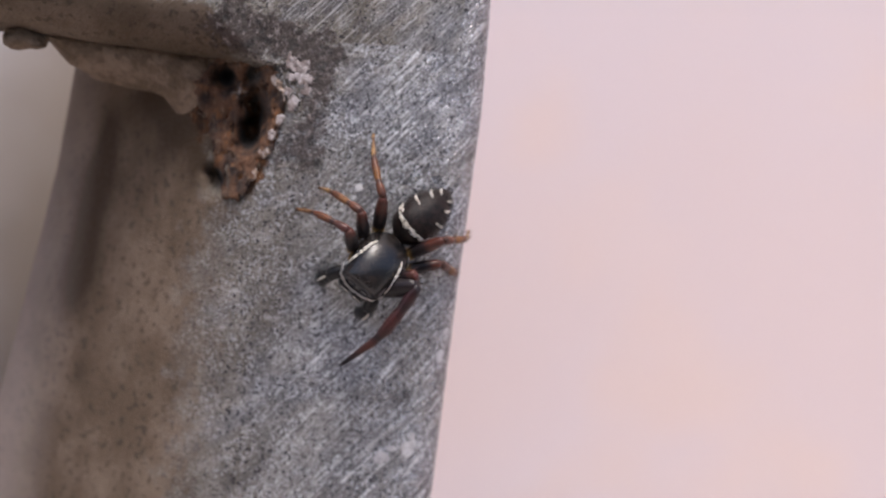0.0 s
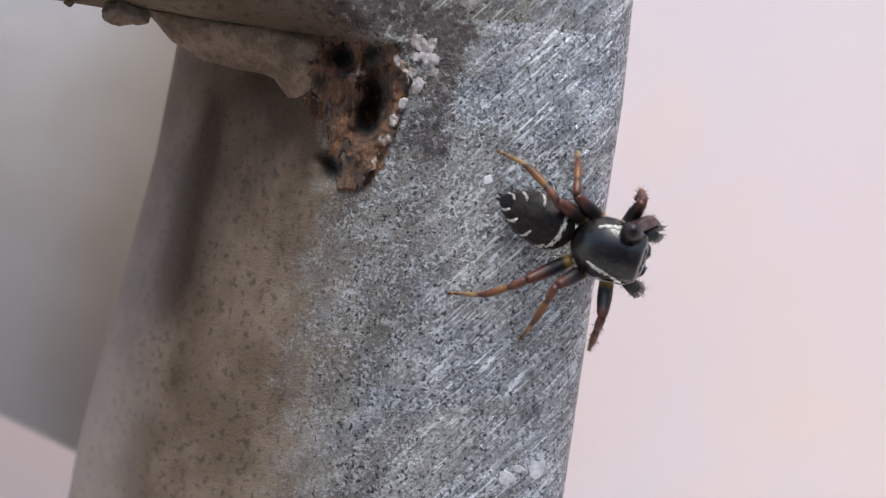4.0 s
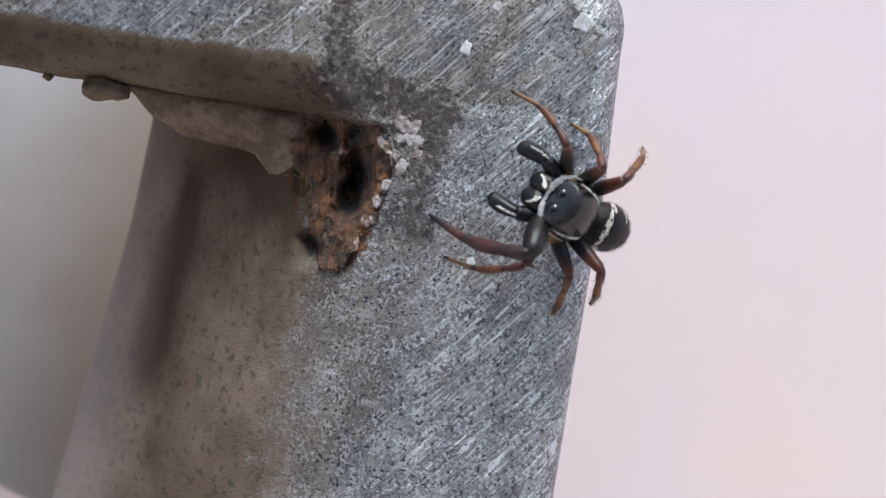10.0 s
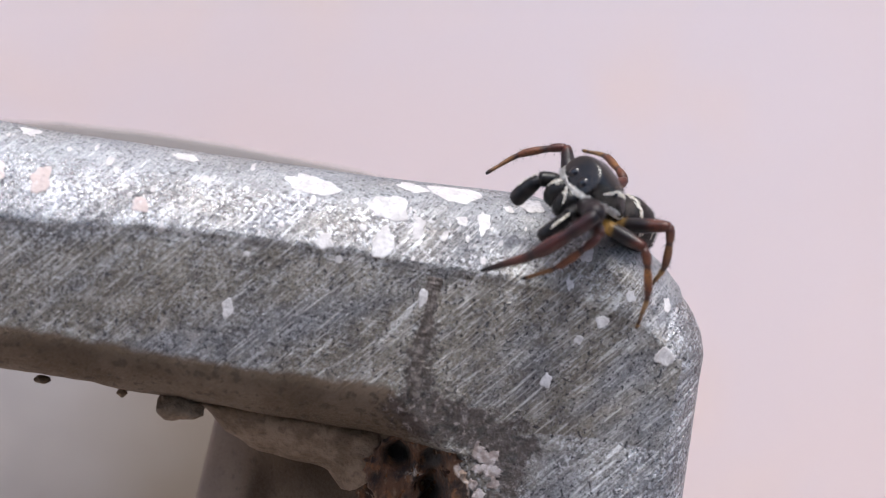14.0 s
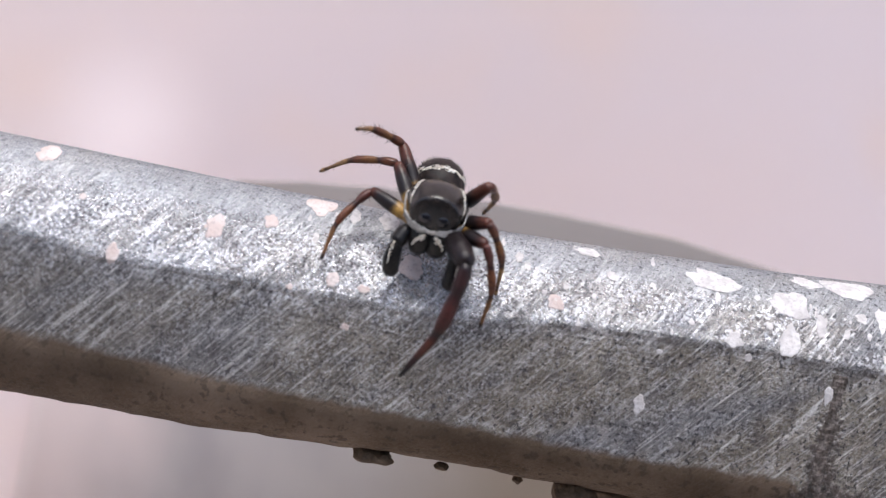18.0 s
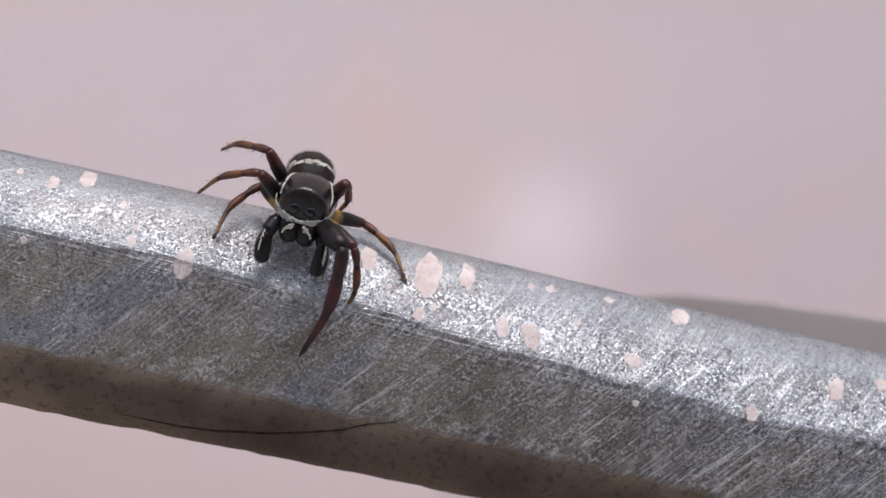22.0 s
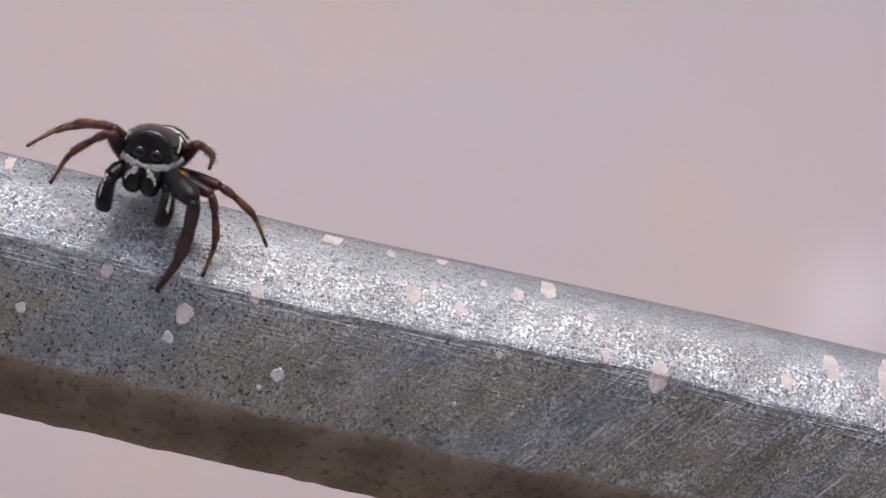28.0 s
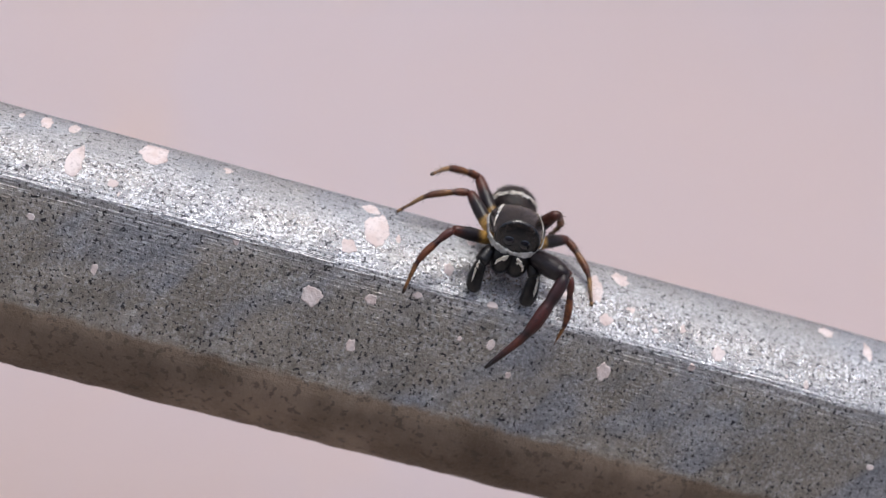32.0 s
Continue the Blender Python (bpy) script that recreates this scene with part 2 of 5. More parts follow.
    m.bump(m.maths("MULTIPLY", m.noise(2300, 4.0, 0.7), grime), 0.0002)
    return m.m


def rusted_material():
    """Flaking rust: orange and brown fibres, cavities with their shade painted black, and a cream rim, by the mesh's
    masks.
    """
    m = Mat("flaking_rust", 0.85)

    def mask(name):
        n = m.t.nodes.new("ShaderNodeAttribute")
        n.attribute_name = name
        return n.outputs["Fac"]

    fibre = m.noise(1.0, 4.0, 0.65, m.mapped((0, 12, 0), (4200, 3000, 1300)))
    blotch = m.noise(1300, 4.0, 0.6)
    c = m.mix(m.ramp(blotch, 0.36, 0.62), (0.024, 0.013, 0.009), (0.088, 0.038, 0.017))
    c = m.mix(m.ramp(m.noise(1500, 4.0), 0.54, 0.67, 0.0, 0.7), c, (0.185, 0.074, 0.024))
    c = m.mix(m.ramp(fibre, 0.54, 0.68, 0.0, 0.45), c, (0.20, 0.13, 0.085))
    rim = m.ramp(m.maths("ADD", mask("rim"), m.maths("MULTIPLY", m.maths("SUBTRACT", m.noise(2400, 4.0), 0.5), 1.5)), 0.35, 0.75)
    c = m.mix(rim, c, m.mix(m.ramp(m.noise(3600, 3.0), 0.4, 0.6), (0.27, 0.19, 0.14), (0.48, 0.41, 0.37)))
    c = m.mix(m.ramp(m.maths("ADD", mask("cavity"), m.maths("MULTIPLY", m.maths("SUBTRACT", blotch, 0.5), 0.5)), 0.35, 0.75), c, (0.022, 0.017, 0.014))
    m.colour(c)
    m.bump(fibre, 0.00022)
    m.bump(m.noise(5200, 3.0), 0.00008)
    return m.m


def simple(name, a, b, scale, rough=0.6, metal=0.0, bump=0.0, fine=None, low=0.38, high=0.62, shine=0.5):
    m = Mat(name, rough, metal)
    c = m.mix(m.ramp(m.noise(scale, 4.0), low, high), a, b)
    if fine:
        c = m.mix(m.ramp(m.noise(fine, 3.0), 0.5, 0.7, 0.0, 0.5), c, tuple(x * 0.55 for x in a))
    m.colour(c)
    m.b.inputs["Specular IOR Level"].default_value = shine
    if bump:
        m.bump(m.noise(fine or scale * 4, 4.0), bump)
    return m.m


METAL = metal_material()
RUSTED = rusted_material()


def wall_material():
    """Pink paint, unevenly faded, with a glow of light painted in as a pale spot."""
    m = Mat("pink_plaster", 0.85)
    c = m.mix(m.ramp(m.noise(28, 2.0), 0.3, 0.7), (0.765, 0.625, 0.60), (0.75, 0.645, 0.655))
    c = m.mix(m.ramp(m.noise(55, 2.0), 0.48, 0.72, 0.0, 0.8), c, (0.80, 0.63, 0.565))
    for at, size in (((-3.48, 0.06), 0.72),):
        n = m.t.nodes.new("ShaderNodeVectorMath")
        n.operation = "DISTANCE"
        m.link(m.pos, n.inputs[0])
        n.inputs[1].default_value = (at[0] * CM, WALL_Y * CM, at[1] * CM)
        c = m.mix(m.ramp(n.outputs["Value"], size * CM, 0.0, 0.0, 0.85), c, (0.97, 0.835, 0.825))
    m.colour(c)
    return m.m


WALL_Y = 3.6
WALL = wall_material()
FAR_WALL = simple("dim_render", (0.24, 0.23, 0.22), (0.31, 0.29, 0.27), 3, 0.9)
GROUND = simple("concrete_ground", (0.40, 0.37, 0.35), (0.48, 0.45, 0.43), 6, 0.9, bump=0.002, fine=60)


def plate_material():
    """Grey plate; the post's shadow and blurred edge are painted brown beside it. Pinker far left, darker at the top.
    """
    m = Mat("grey_plate", 0.8)
    c = m.mix(m.ramp(m.noise(90, 3.0), 0.35, 0.65), (0.33, 0.305, 0.305), (0.40, 0.37, 0.365))
    n = m.t.nodes.new("ShaderNodeSeparateXYZ")
    m.link(m.pos, n.inputs[0])
    shift = m.maths("ADD", n.outputs["X"], m.maths("MULTIPLY", m.maths("SUBTRACT", m.noise(60, 3.0), 0.5), 0.012))
    c = m.mix(m.ramp(shift, -0.0165, -0.0085), c, (0.27, 0.22, 0.18))
    c = m.mix(m.ramp(shift, -0.026, -0.036), c, (0.74, 0.62, 0.59))
    c = m.mix(m.ramp(n.outputs["Z"], -0.006, -0.001), c, (0.25, 0.22, 0.21))
    m.colour(c)
    return m.m


PLATE = plate_material()
FILLET = simple("weld_bead", (0.098, 0.063, 0.036), (0.180, 0.122, 0.080), 900, 0.8, 0.1, 0.00025, 3000)
FLECK = simple("dried_paint", (0.49, 0.40, 0.375), (0.58, 0.51, 0.495), 1500, 0.7, 0.0, 0.00004, 6000)
FLECK_WHITE = simple("white_dried_paint", (0.56, 0.54, 0.54), (0.43, 0.405, 0.405), 1500, 0.7, 0.0, 0.00004, 6000)
CHIP = simple("whitish_crust", (0.42, 0.375, 0.365), (0.20, 0.155, 0.14), 2600, 0.85, 0.0, 0.00015, 4000)
SEAM = simple("seam_scale", (0.050, 0.038, 0.032), (0.165, 0.140, 0.128), 2200, 0.6, 0.3, 0.0002, 5000)
CRACKED = simple("crack_soot", (0.020, 0.015, 0.011), (0.045, 0.034, 0.024), 2500, 0.9, 0.0, 0.0001, 6000, shine=0.1)
BLACK = simple("black_shell", (0.004, 0.004, 0.005), (0.013, 0.011, 0.010), 3000, 0.3, 0.0, 0.000015, 14000, shine=0.25)
CROWN = simple("black_crown", (0.005, 0.005, 0.006), (0.017, 0.013, 0.011), 1500, 0.22, 0.0, 0.00001, 15000, shine=0.42)
FUZZ = simple("dark_brown_fuzz", (0.006, 0.004, 0.0035), (0.020, 0.012, 0.010), 5000, 0.4, 0.0, 0.00003, 16000, shine=0.2)


def leg_material(name, stops):
    """A leg's shell, coloured along its length: stops of (millimetres from the joint, colour)."""
    m = Mat(name, 0.36)
    n = m.t.nodes.new("ShaderNodeSeparateXYZ")
    m.link(m.pos, n.inputs[0])
    jitter = m.maths("MULTIPLY", m.maths("SUBTRACT", m.noise(2500, 3.0), 0.5), 0.0005)
    along = m.maths("ADD", n.outputs["Z"], jitter)
    c = stops[0][1]
    for (d0, _), (d1, col) in zip(stops, stops[1:]):
        c = m.mix(m.ramp(along, d0 * 0.001, d1 * 0.001), c, col)
    c = m.mix(m.ramp(m.noise(9000, 3.0), 0.5, 0.65, 0.0, 0.5), c, (0.012, 0.008, 0.007))
    m.colour(c)
    m.bump(m.noise(12000, 3.0), 0.00002)
    m.b.inputs["Specular IOR Level"].default_value = 0.3
    return m.m


DARK, MAROON, AMBER, GOLD, TAN = (0.009, 0.006, 0.007), (0.065, 0.024, 0.017), (0.19, 0.082, 0.028), (0.33, 0.19, 0.05), (0.26, 0.150, 0.066)
FEMUR_BIG = leg_material("black_femur", ((0, DARK), (1.2, DARK), (2.2, (0.012, 0.007, 0.008))))
FEMUR = leg_material("gold_and_black_femur", ((0, GOLD), (0.6, GOLD), (1.0, DARK), (1.5, DARK), (2.2, (0.075, 0.022, 0.014))))
SHIN_BIG = leg_material("maroon_shin", ((0, DARK), (0.6, (0.035, 0.013, 0.014)), (1.15, (0.020, 0.009, 0.010)), (1.9, (0.056, 0.016, 0.014)), (2.7, (0.038, 0.012, 0.010)), (2.95, (0.014, 0.007, 0.007)), (3.5, (0.065, 0.020, 0.014)), (4.9, DARK)))
SHIN_RED = leg_material("red_brown_shin", ((0, (0.075, 0.022, 0.017)), (0.7, MAROON), (0.9, (0.025, 0.010, 0.009)), (1.2, (0.13, 0.046, 0.020)), (1.9, (0.10, 0.033, 0.016)), (2.1, (0.03, 0.012, 0.010)), (2.4, (0.15, 0.070, 0.028)), (3.0, (0.16, 0.075, 0.03)), (3.5, DARK)))
SHIN_AMBER = leg_material("amber_shin", ((0, MAROON), (0.45, (0.12, 0.042, 0.022)), (0.7, (0.045, 0.018, 0.012)), (0.95, AMBER), (1.6, (0.115, 0.042, 0.022)), (1.95, (0.045, 0.018, 0.012)), (2.25, TAN), (2.85, (0.16, 0.092, 0.048)), (3.05, (0.06, 0.03, 0.018)), (3.2, TAN), (3.5, (0.04, 0.022, 0.015))))
YELLOW = simple("yellow_joint", (0.34, 0.20, 0.045), (0.22, 0.115, 0.03), 2500, 0.45, 0.0, 0.00002, 9000)
WHITE_HAIR = simple("white_scales", (0.80, 0.77, 0.71), (0.52, 0.46, 0.37), 7000, 0.6, 0.0, 0.00002, 14000)
GREY_HAIR = simple("whitish_face_hair", (0.60, 0.585, 0.57), (0.40, 0.38, 0.36), 6000, 0.7, 0.0, 0.00002, 14000)
TAN_HAIR = simple("tan_hair", (0.22, 0.15, 0.09), (0.12, 0.08, 0.05), 5000, 0.6)
EYE = simple("eye_lens", (0.004, 0.004, 0.006), (0.008, 0.008, 0.012), 2000, 0.06)


# ---- mesh helpers ----
def mesh_of(name, bm, material, smooth=True):
    me = bpy.data.meshes.new(name)
    bm.normal_update()
    bm.to_mesh(me)
    bm.free()
    for m in material if isinstance(material, (list, tuple)) else (material,):
        me.materials.append(m)
    for p in me.polygons:
        p.use_smooth = smooth
    return me


def part(name, bm, material, parent, label="", smooth=True):
    ob = new(name, mesh_of(name, bm, material, smooth))
    ob.parent = parent
    return tagged(ob, label)


def loft(rings, closed=True, caps=True):
    """A skin over rings of points in centimetres."""
    bm = bmesh.new()
    rows = [[bm.verts.new(Vector(p) * CM) for p in ring] for ring in rings]
    n = len(rows[0])
    for a, b in zip(rows, rows[1:]):
        for k in range(n if closed else n - 1):
            bm.faces.new((a[k], a[(k + 1) % n], b[(k + 1) % n], b[k]))
    if caps and closed:
        bm.faces.new(rows[0][::-1])
        bm.faces.new(rows[-1])
    bmesh.ops.recalc_face_normals(bm, faces=bm.faces)
    return bm


def lerp(x, table):
    return float(np.interp(x, [a for a, _ in table], [b for _, b in table]))


def ripple(x, z):
    """Unevenness of the ground-down front, in centimetres."""
    return 0.006 * noise.noise((x * 1.7, z * 2.5, 3.1)) + 0.0025 * noise.noise((x * 9, z * 9, 1.0))


# ---- setting ----
def slab(name, x0, x1, y0, y1, z0, z1, material):
    bm = bmesh.new()
    bmesh.ops.create_cube(bm, size=1)
    for v in bm.verts:
        v.co = Vector(((x0 + x1) / 2 + v.co.x * (x1 - x0), (y0 + y1) / 2 + v.co.y * (y1 - y0), (z0 + z1) / 2 + v.co.z * (z1 - z0)))
    ob = new(name, mesh_of(name, bm, material, False))
    return ob


ground = tagged(slab("ground", -40, 40, -40, 40, -1.3, -1.0, GROUND), "plain grey concrete ground below the bars", "ground", kind="structure")
wall = tagged(slab("wall_back", -3, 3, WALL_Y * CM, WALL_Y * CM + 0.15, -1.0, 1.6, WALL), "pink painted plaster wall behind the metal bars", "wall", kind="structure")


# Unseen wall, added so that the metal's front reflects something dim.
tagged(slab("wall_unseen", -4, 4, -2.2, -2.05, -1.0, 1.1, FAR_WALL), "unseen plain dim wall behind the camera, added to dim reflections", "wall", kind="structure")

# ---- the welded bars ----
frame_thing = tagged(new("metal_railing"), "weathered grey metal railing corner, welded, scratched and rusty", "railing")
TOP = ((-30, 0.24), (-9.5, 0.243), (-8.3, 0.222), (-7, 0.215), (-6.2, 0.235), (-5.2, 0.26), (-4, 0.272), (-2.6, 0.285), (-1.6, 0.31), (-0.97, 0.35), (-0.27, 0.40), (0.36, 0.46), (0.57, 0.44), (0.79, 0.41), (1.0, 0.285), (1.1, 0.2))
BOTTOM = ((-30, -0.9), (-12, -0.89), (-6, -0.87), (-4.96, -0.83), (-3.7, -0.79), (-2.5, -0.76), (-1.5, -0.69), (-0.8, -0.68), (0.2, -0.66), (0.6, -0.6), (1.24, -0.5))
LOW_CREASE = ((-30, -0.52), (-7, -0.51), (-4.7, -0.45), (-3.3, -0.42), (-2.3, -0.45), (-0.7, -0.42), (-0.06, -0.37), (0.06, -0.46), (0.25, -0.6), (0.5, -0.58), (1.24, -0.48))
HIGH_CREASE = ((-30, -0.03), (-12, -0.02), (-7, -0.08), (-5.6, 0.0), (-4.6, -0.02), (-3.1, -0.09), (-1.7, -0.05), (-0.66, 0.09), (-0.2, 0.1), (0.5, 0.12), (0.9, 0.05), (1.24, -0.2))


def bevel():
    """The ground-down upper edge from its crease to the top, as fractions of its depth and height."""
    y, z = 0.0, 0.0
    pts = [(0.15 * math.sin(radians(30)), 0.15 * math.cos(radians(30)))]
    for k in range(14):
        a = radians(30 + 48 * (k + 0.5) / 14)
        y, z = y + math.sin(a), z + math.cos(a)
        pts.append((y, z))
    return [(p / y, q / z) for p, q in pts]


BEVEL = bevel()


def rail_front(x):
    """The seen side of the rail's section at x, from below upwards: (y, z) in centimetres."""
    top, bot, lo, hi = (lerp(x, t) for t in (TOP, BOTTOM, LOW_CREASE, HIGH_CREASE))
    hi += 0.016 * noise.noise((x * 2.3, 0, 5)) + 0.008 * noise.noise((x * 8, 0, 6))
    bot += 0.008 * noise.noise((x * 5, 0, 9)) + 0.006 * noise.noise((x * 14, 0, 3))
    hi = min(hi, top - 0.05)
    lo = min(lo, hi - 0.1)
    pts = []
    for k in range(9):
        a = k / 9
        pts.append((0.32 * (1 - math.sin(a * math.pi / 2)) ** 1.0, bot + (lo - bot) * (1 - math.cos(a * math.pi / 2)) * 0.75 + (lo - bot) * 0.25 * a))
    for a in (0, 0.04, 0.1, 0.2, 0.3, 0.4, 0.5, 0.6, 0.7, 0.8, 0.9, 0.96, 1.0):
        pts.append((0.008 * (1 - math.sin(math.pi * a)) , lo + (hi - lo) * a))
    for u, v in BEVEL:
        pts.append((0.36 * u, hi + (top - hi) * v))
    return pts


def rail_y(x, z):
    """Depth of the rail's seen side at x and z."""
    pts = rail_front(x)
    return float(np.interp(z, [p[1] for p in pts], [p[0] for p in pts])) + ripple(x, z)


def rail_rings():
    rings = []
    for x in np.concatenate([np.arange(-30, -15, 0.5), np.arange(-15, 1.05, 0.04), [1.06, 1.08, 1.09]]):
        front = rail_front(x)
        top, bot = lerp(x, TOP), lerp(x, BOTTOM)
        back = [(0.6, top - 0.14), (0.9, top - 0.32), (1.1, top - 0.55), (1.2, (top + bot) / 2), (1.1, bot + 0.25), (0.8, bot + 0.03), (0.5, bot - 0.01)]
        ring = [(x, y + ripple(x, z), z) for y, z in front] + [(x, y, z) for y, z in back]
        rings.append(ring)
    return rings



def masked(ob, masks):
    """Writes how far each mask reaches on the mesh; places in centimetres."""
    me = ob.data
    co = np.empty(len(me.vertices) * 3)
    me.vertices.foreach_get("co", co)
    co = co.reshape(-1, 3) / CM
    for name, rule in masks.items():
        layer = me.attributes.new(name, "FLOAT", "POINT")
        layer.data.foreach_set("value", np.array([rule(x, y, z) for x, y, z in co], dtype=np.float32))


def near(x, z, cx, cz, rx, rz):
    return math.exp(-(((x - cx) / rx) ** 2 + ((z - cz) / rz) ** 2))


def grime_at(x, y, z):
    return min(1.0, 0.95 * near(x, z, 0.28, -0.50, 0.32, 0.12) + 0.8 * near(x, z, 0.50, -0.70, 0.12, 0.24) + 0.75 * near(x, z, 0.035, -0.12, 0.05, 0.28) + 0.5 * near(x, z, 0.08, -0.28, 0.14, 0.2) + 0.75 * near(x, z, 0.45, -1.0, 0.2, 0.13) + 0.6 * near(x, z, 0.1, -0.48, 0.2, 0.06))


def rust_at(x, y, z):
    if y > 0.6:
        return 0.0
    return min(1.0, 1.3 * near(x, z, 0.14, -0.82, 0.22, 0.24) + 0.8 * near(x, z, 0.24, -1.1, 0.08, 0.16))


def ground_at(x, y, z):
    far = float(np.interp(x, [-8.6, -7.6, -6, -4.5, -3, -1.5, 2], [0.0, 0.25, 0.5, 0.6, 0.85, 0.7, 0.85]))
    worn = float(np.interp(x, [-5.5, -3.5], [0.35, 1.0])) if z > lerp(x, HIGH_CREASE) else 1.0
    return far * worn


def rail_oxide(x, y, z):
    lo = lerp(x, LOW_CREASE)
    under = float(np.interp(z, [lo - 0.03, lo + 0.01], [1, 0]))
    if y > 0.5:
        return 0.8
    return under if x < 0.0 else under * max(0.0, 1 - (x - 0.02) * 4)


def rail_brushed_glare(x, y, z):
    """Marks of the grinder along the upper crease, and the glare painted pale on them."""
    d = z - lerp(x, HIGH_CREASE)
    return float(np.interp(x, [-4.5, -2.5], [1, 0.2])) * math.exp(-((d - 0.03) / 0.07) ** 2) if y < 0.4 else 0.0


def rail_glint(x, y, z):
    """How strongly painted glints brighten the metal: most on the lower half of the ground-down edge."""
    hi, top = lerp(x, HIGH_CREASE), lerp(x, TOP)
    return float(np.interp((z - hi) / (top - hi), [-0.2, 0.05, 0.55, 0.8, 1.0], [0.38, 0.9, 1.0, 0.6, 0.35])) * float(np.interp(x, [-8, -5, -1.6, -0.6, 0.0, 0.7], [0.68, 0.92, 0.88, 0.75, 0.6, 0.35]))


def rail_pits(x, y, z):
    far = float(np.interp(x, [-9, -7.2, -6.2, -4.5, -2.5, 0.5], [0.95, 0.8, 0.5, 0.4, 0.6, 0.8]))
    return far * (0.8 if z > lerp(x, HIGH_CREASE) else 1.0)


def rail_dark_tone(x, y, z):
    """Darker tone on the rail's flat front, strongest near the middle of its length."""
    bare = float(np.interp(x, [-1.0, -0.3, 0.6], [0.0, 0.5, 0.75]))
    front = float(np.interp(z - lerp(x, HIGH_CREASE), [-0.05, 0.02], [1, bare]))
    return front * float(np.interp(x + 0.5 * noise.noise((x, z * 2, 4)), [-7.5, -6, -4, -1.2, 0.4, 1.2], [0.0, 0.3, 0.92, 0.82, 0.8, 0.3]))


def rail_stain(x, y, z):
    return max(0.0, min(0.9, float(np.interp(x, [-6, -4], [0.12, 0.45])) + 0.9 * noise.noise((x * 1.1, z * 2, 12.0))))


def post_dark_tone(x, y, z):
    """Darker bluish tone on the post's front, weaker towards its outer edge."""
    return float(np.interp(x + 0.12 * noise.noise((x * 3, z * 2, 8)), [0.2, 0.45, 1.0], [1.0, 0.74, 0.1])) * float(np.interp(z, [-2.2, -1.4, -0.9, -0.3], [0.3, 0.75, 1, 0.6]))


def post_stain_shade(x, y, z):
    """Dark olive runs down the browned side, and painted shade under the rail and weld."""
    c = -0.52 + 0.06 * (z + 1.5) + 0.03 * noise.noise((1, z * 2.2, 9))
    w = 0.09 + 0.05 * noise.noise((0, z * 3, 5))
    run = math.exp(-((x - c) / w) ** 2) * float(np.interp(z, [-2.2, -1.8, -1.2, -0.9], [0, 1, 0.9, 0]))
    low = 0.6 * near(x, z, -0.45, -2.3, 0.05, 0.08)
    high = 0.5 * near(x, z, -0.25, -0.9, 0.15, 0.1) + 0.45 * near(x, z, -0.02, -1.15, 0.04, 0.08) + 0.35 * near(x, z, -0.2, -1.15, 0.05, 0.07)
    # Shadowed patches beside the weld web and hollow, painted dark.
    high += 0.95 * near(x, z, -0.13, -0.9, 0.09, 0.15) + 0.9 * near(x, z, 0.08, -1.06, 0.07, 0.09)
    high += 0.4 * near(x, z, -0.08, -1.02, 0.11, 0.15)
    # Shade below the rail, put into the colour.
    high += 0.4 * float(np.interp(z, [-1.5, -0.9], [0, 1]))
    return min(1.0, 0.15 + 1.3 * run + low + high + max(0.0, 0.25 * noise.noise((x * 4, z * 3, 1))))


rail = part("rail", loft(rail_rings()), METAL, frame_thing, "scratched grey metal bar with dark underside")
masked(rail, {"oxide": rail_oxide, "grime": grime_at, "rust": lambda x, y, z: 0.0, "stain": rail_stain, "warm": lambda x, y, z: float(np.interp(x + 0.5 * noise.noise((x * 0.8, z, 2)), [-9, -7, -5, -4, -3, -1.2], [0.8, 0.95, 1.0, 0.8, 0.5, 1.0])), "brushed_glare": rail_brushed_glare, "crest": lambda x, y, z: float(np.interp((z - lerp(x, HIGH_CREASE)) / (lerp(x, TOP) - lerp(x, HIGH_CREASE)), [0.45, 0.8], [0, 1])), "even": lambda x, y, z: float(np.interp(x, [-8, -5.2, -4.0, -2.4], [1.0, 0.9, 0.65, 0.0])), "glint": rail_glint, "pitted": rail_pits, "dark_tone": rail_dark_tone, "pale_lift": lambda x, y, z: float(np.interp(x, [-3.5, -1.2], [0.08, 0.0])), "ground_down": ground_at})

RIGHT = ((-8, 1.5), (-2.54, 1.35), (-1.5, 1.30), (-0.7, 1.27), (-0.14, 1.22), (-0.04, 1.215), (0.06, 1.19), (0.14, 1.14), (0.2, 1.08))
LEFT = ((-8, 0.36), (-2.6, 0.34), (-1.5, 0.29), (-1.0, 0.33), (-0.6, 0.36), (0, 0.36))
FAR_LEFT = ((-8, -1.1), (-2.74, -0.9), (-1.35, -0.75), (0, -0.7))


def post_front(z):
    """The seen side of the post's section at z, from its far left to its right: (x, y)."""
    right, left, far = (lerp(z, t) for t in (RIGHT, LEFT, FAR_LEFT))
    pts = []
    for k in range(44):
        a = k / 44
        pts.append((far + (left - far) * a, 0.004 + 0.9 * (1 - a) ** 1.35))
    for k in range(26):
        a = k / 25
        pts.append((left + (right - 0.17 - left) * a, 0.004))
    for k in range(1, 9):
        a = k / 8
        pts.append((right - 0.17 + 0.17 * math.sin(a * math.pi / 2), 0.004 + 0.2 * a ** 1.6))
    return pts


CAVITIES = ((0.065, -0.715, 0.05, 0.055, 0.2), (0.19, -0.675, 0.045, 0.055, 0.13), (0.222, -0.86, 0.05, 0.10, 0.3), (0.21, -0.965, 0.045, 0.07, 0.26), (0.093, -1.183, 0.045, 0.06, 0.2))


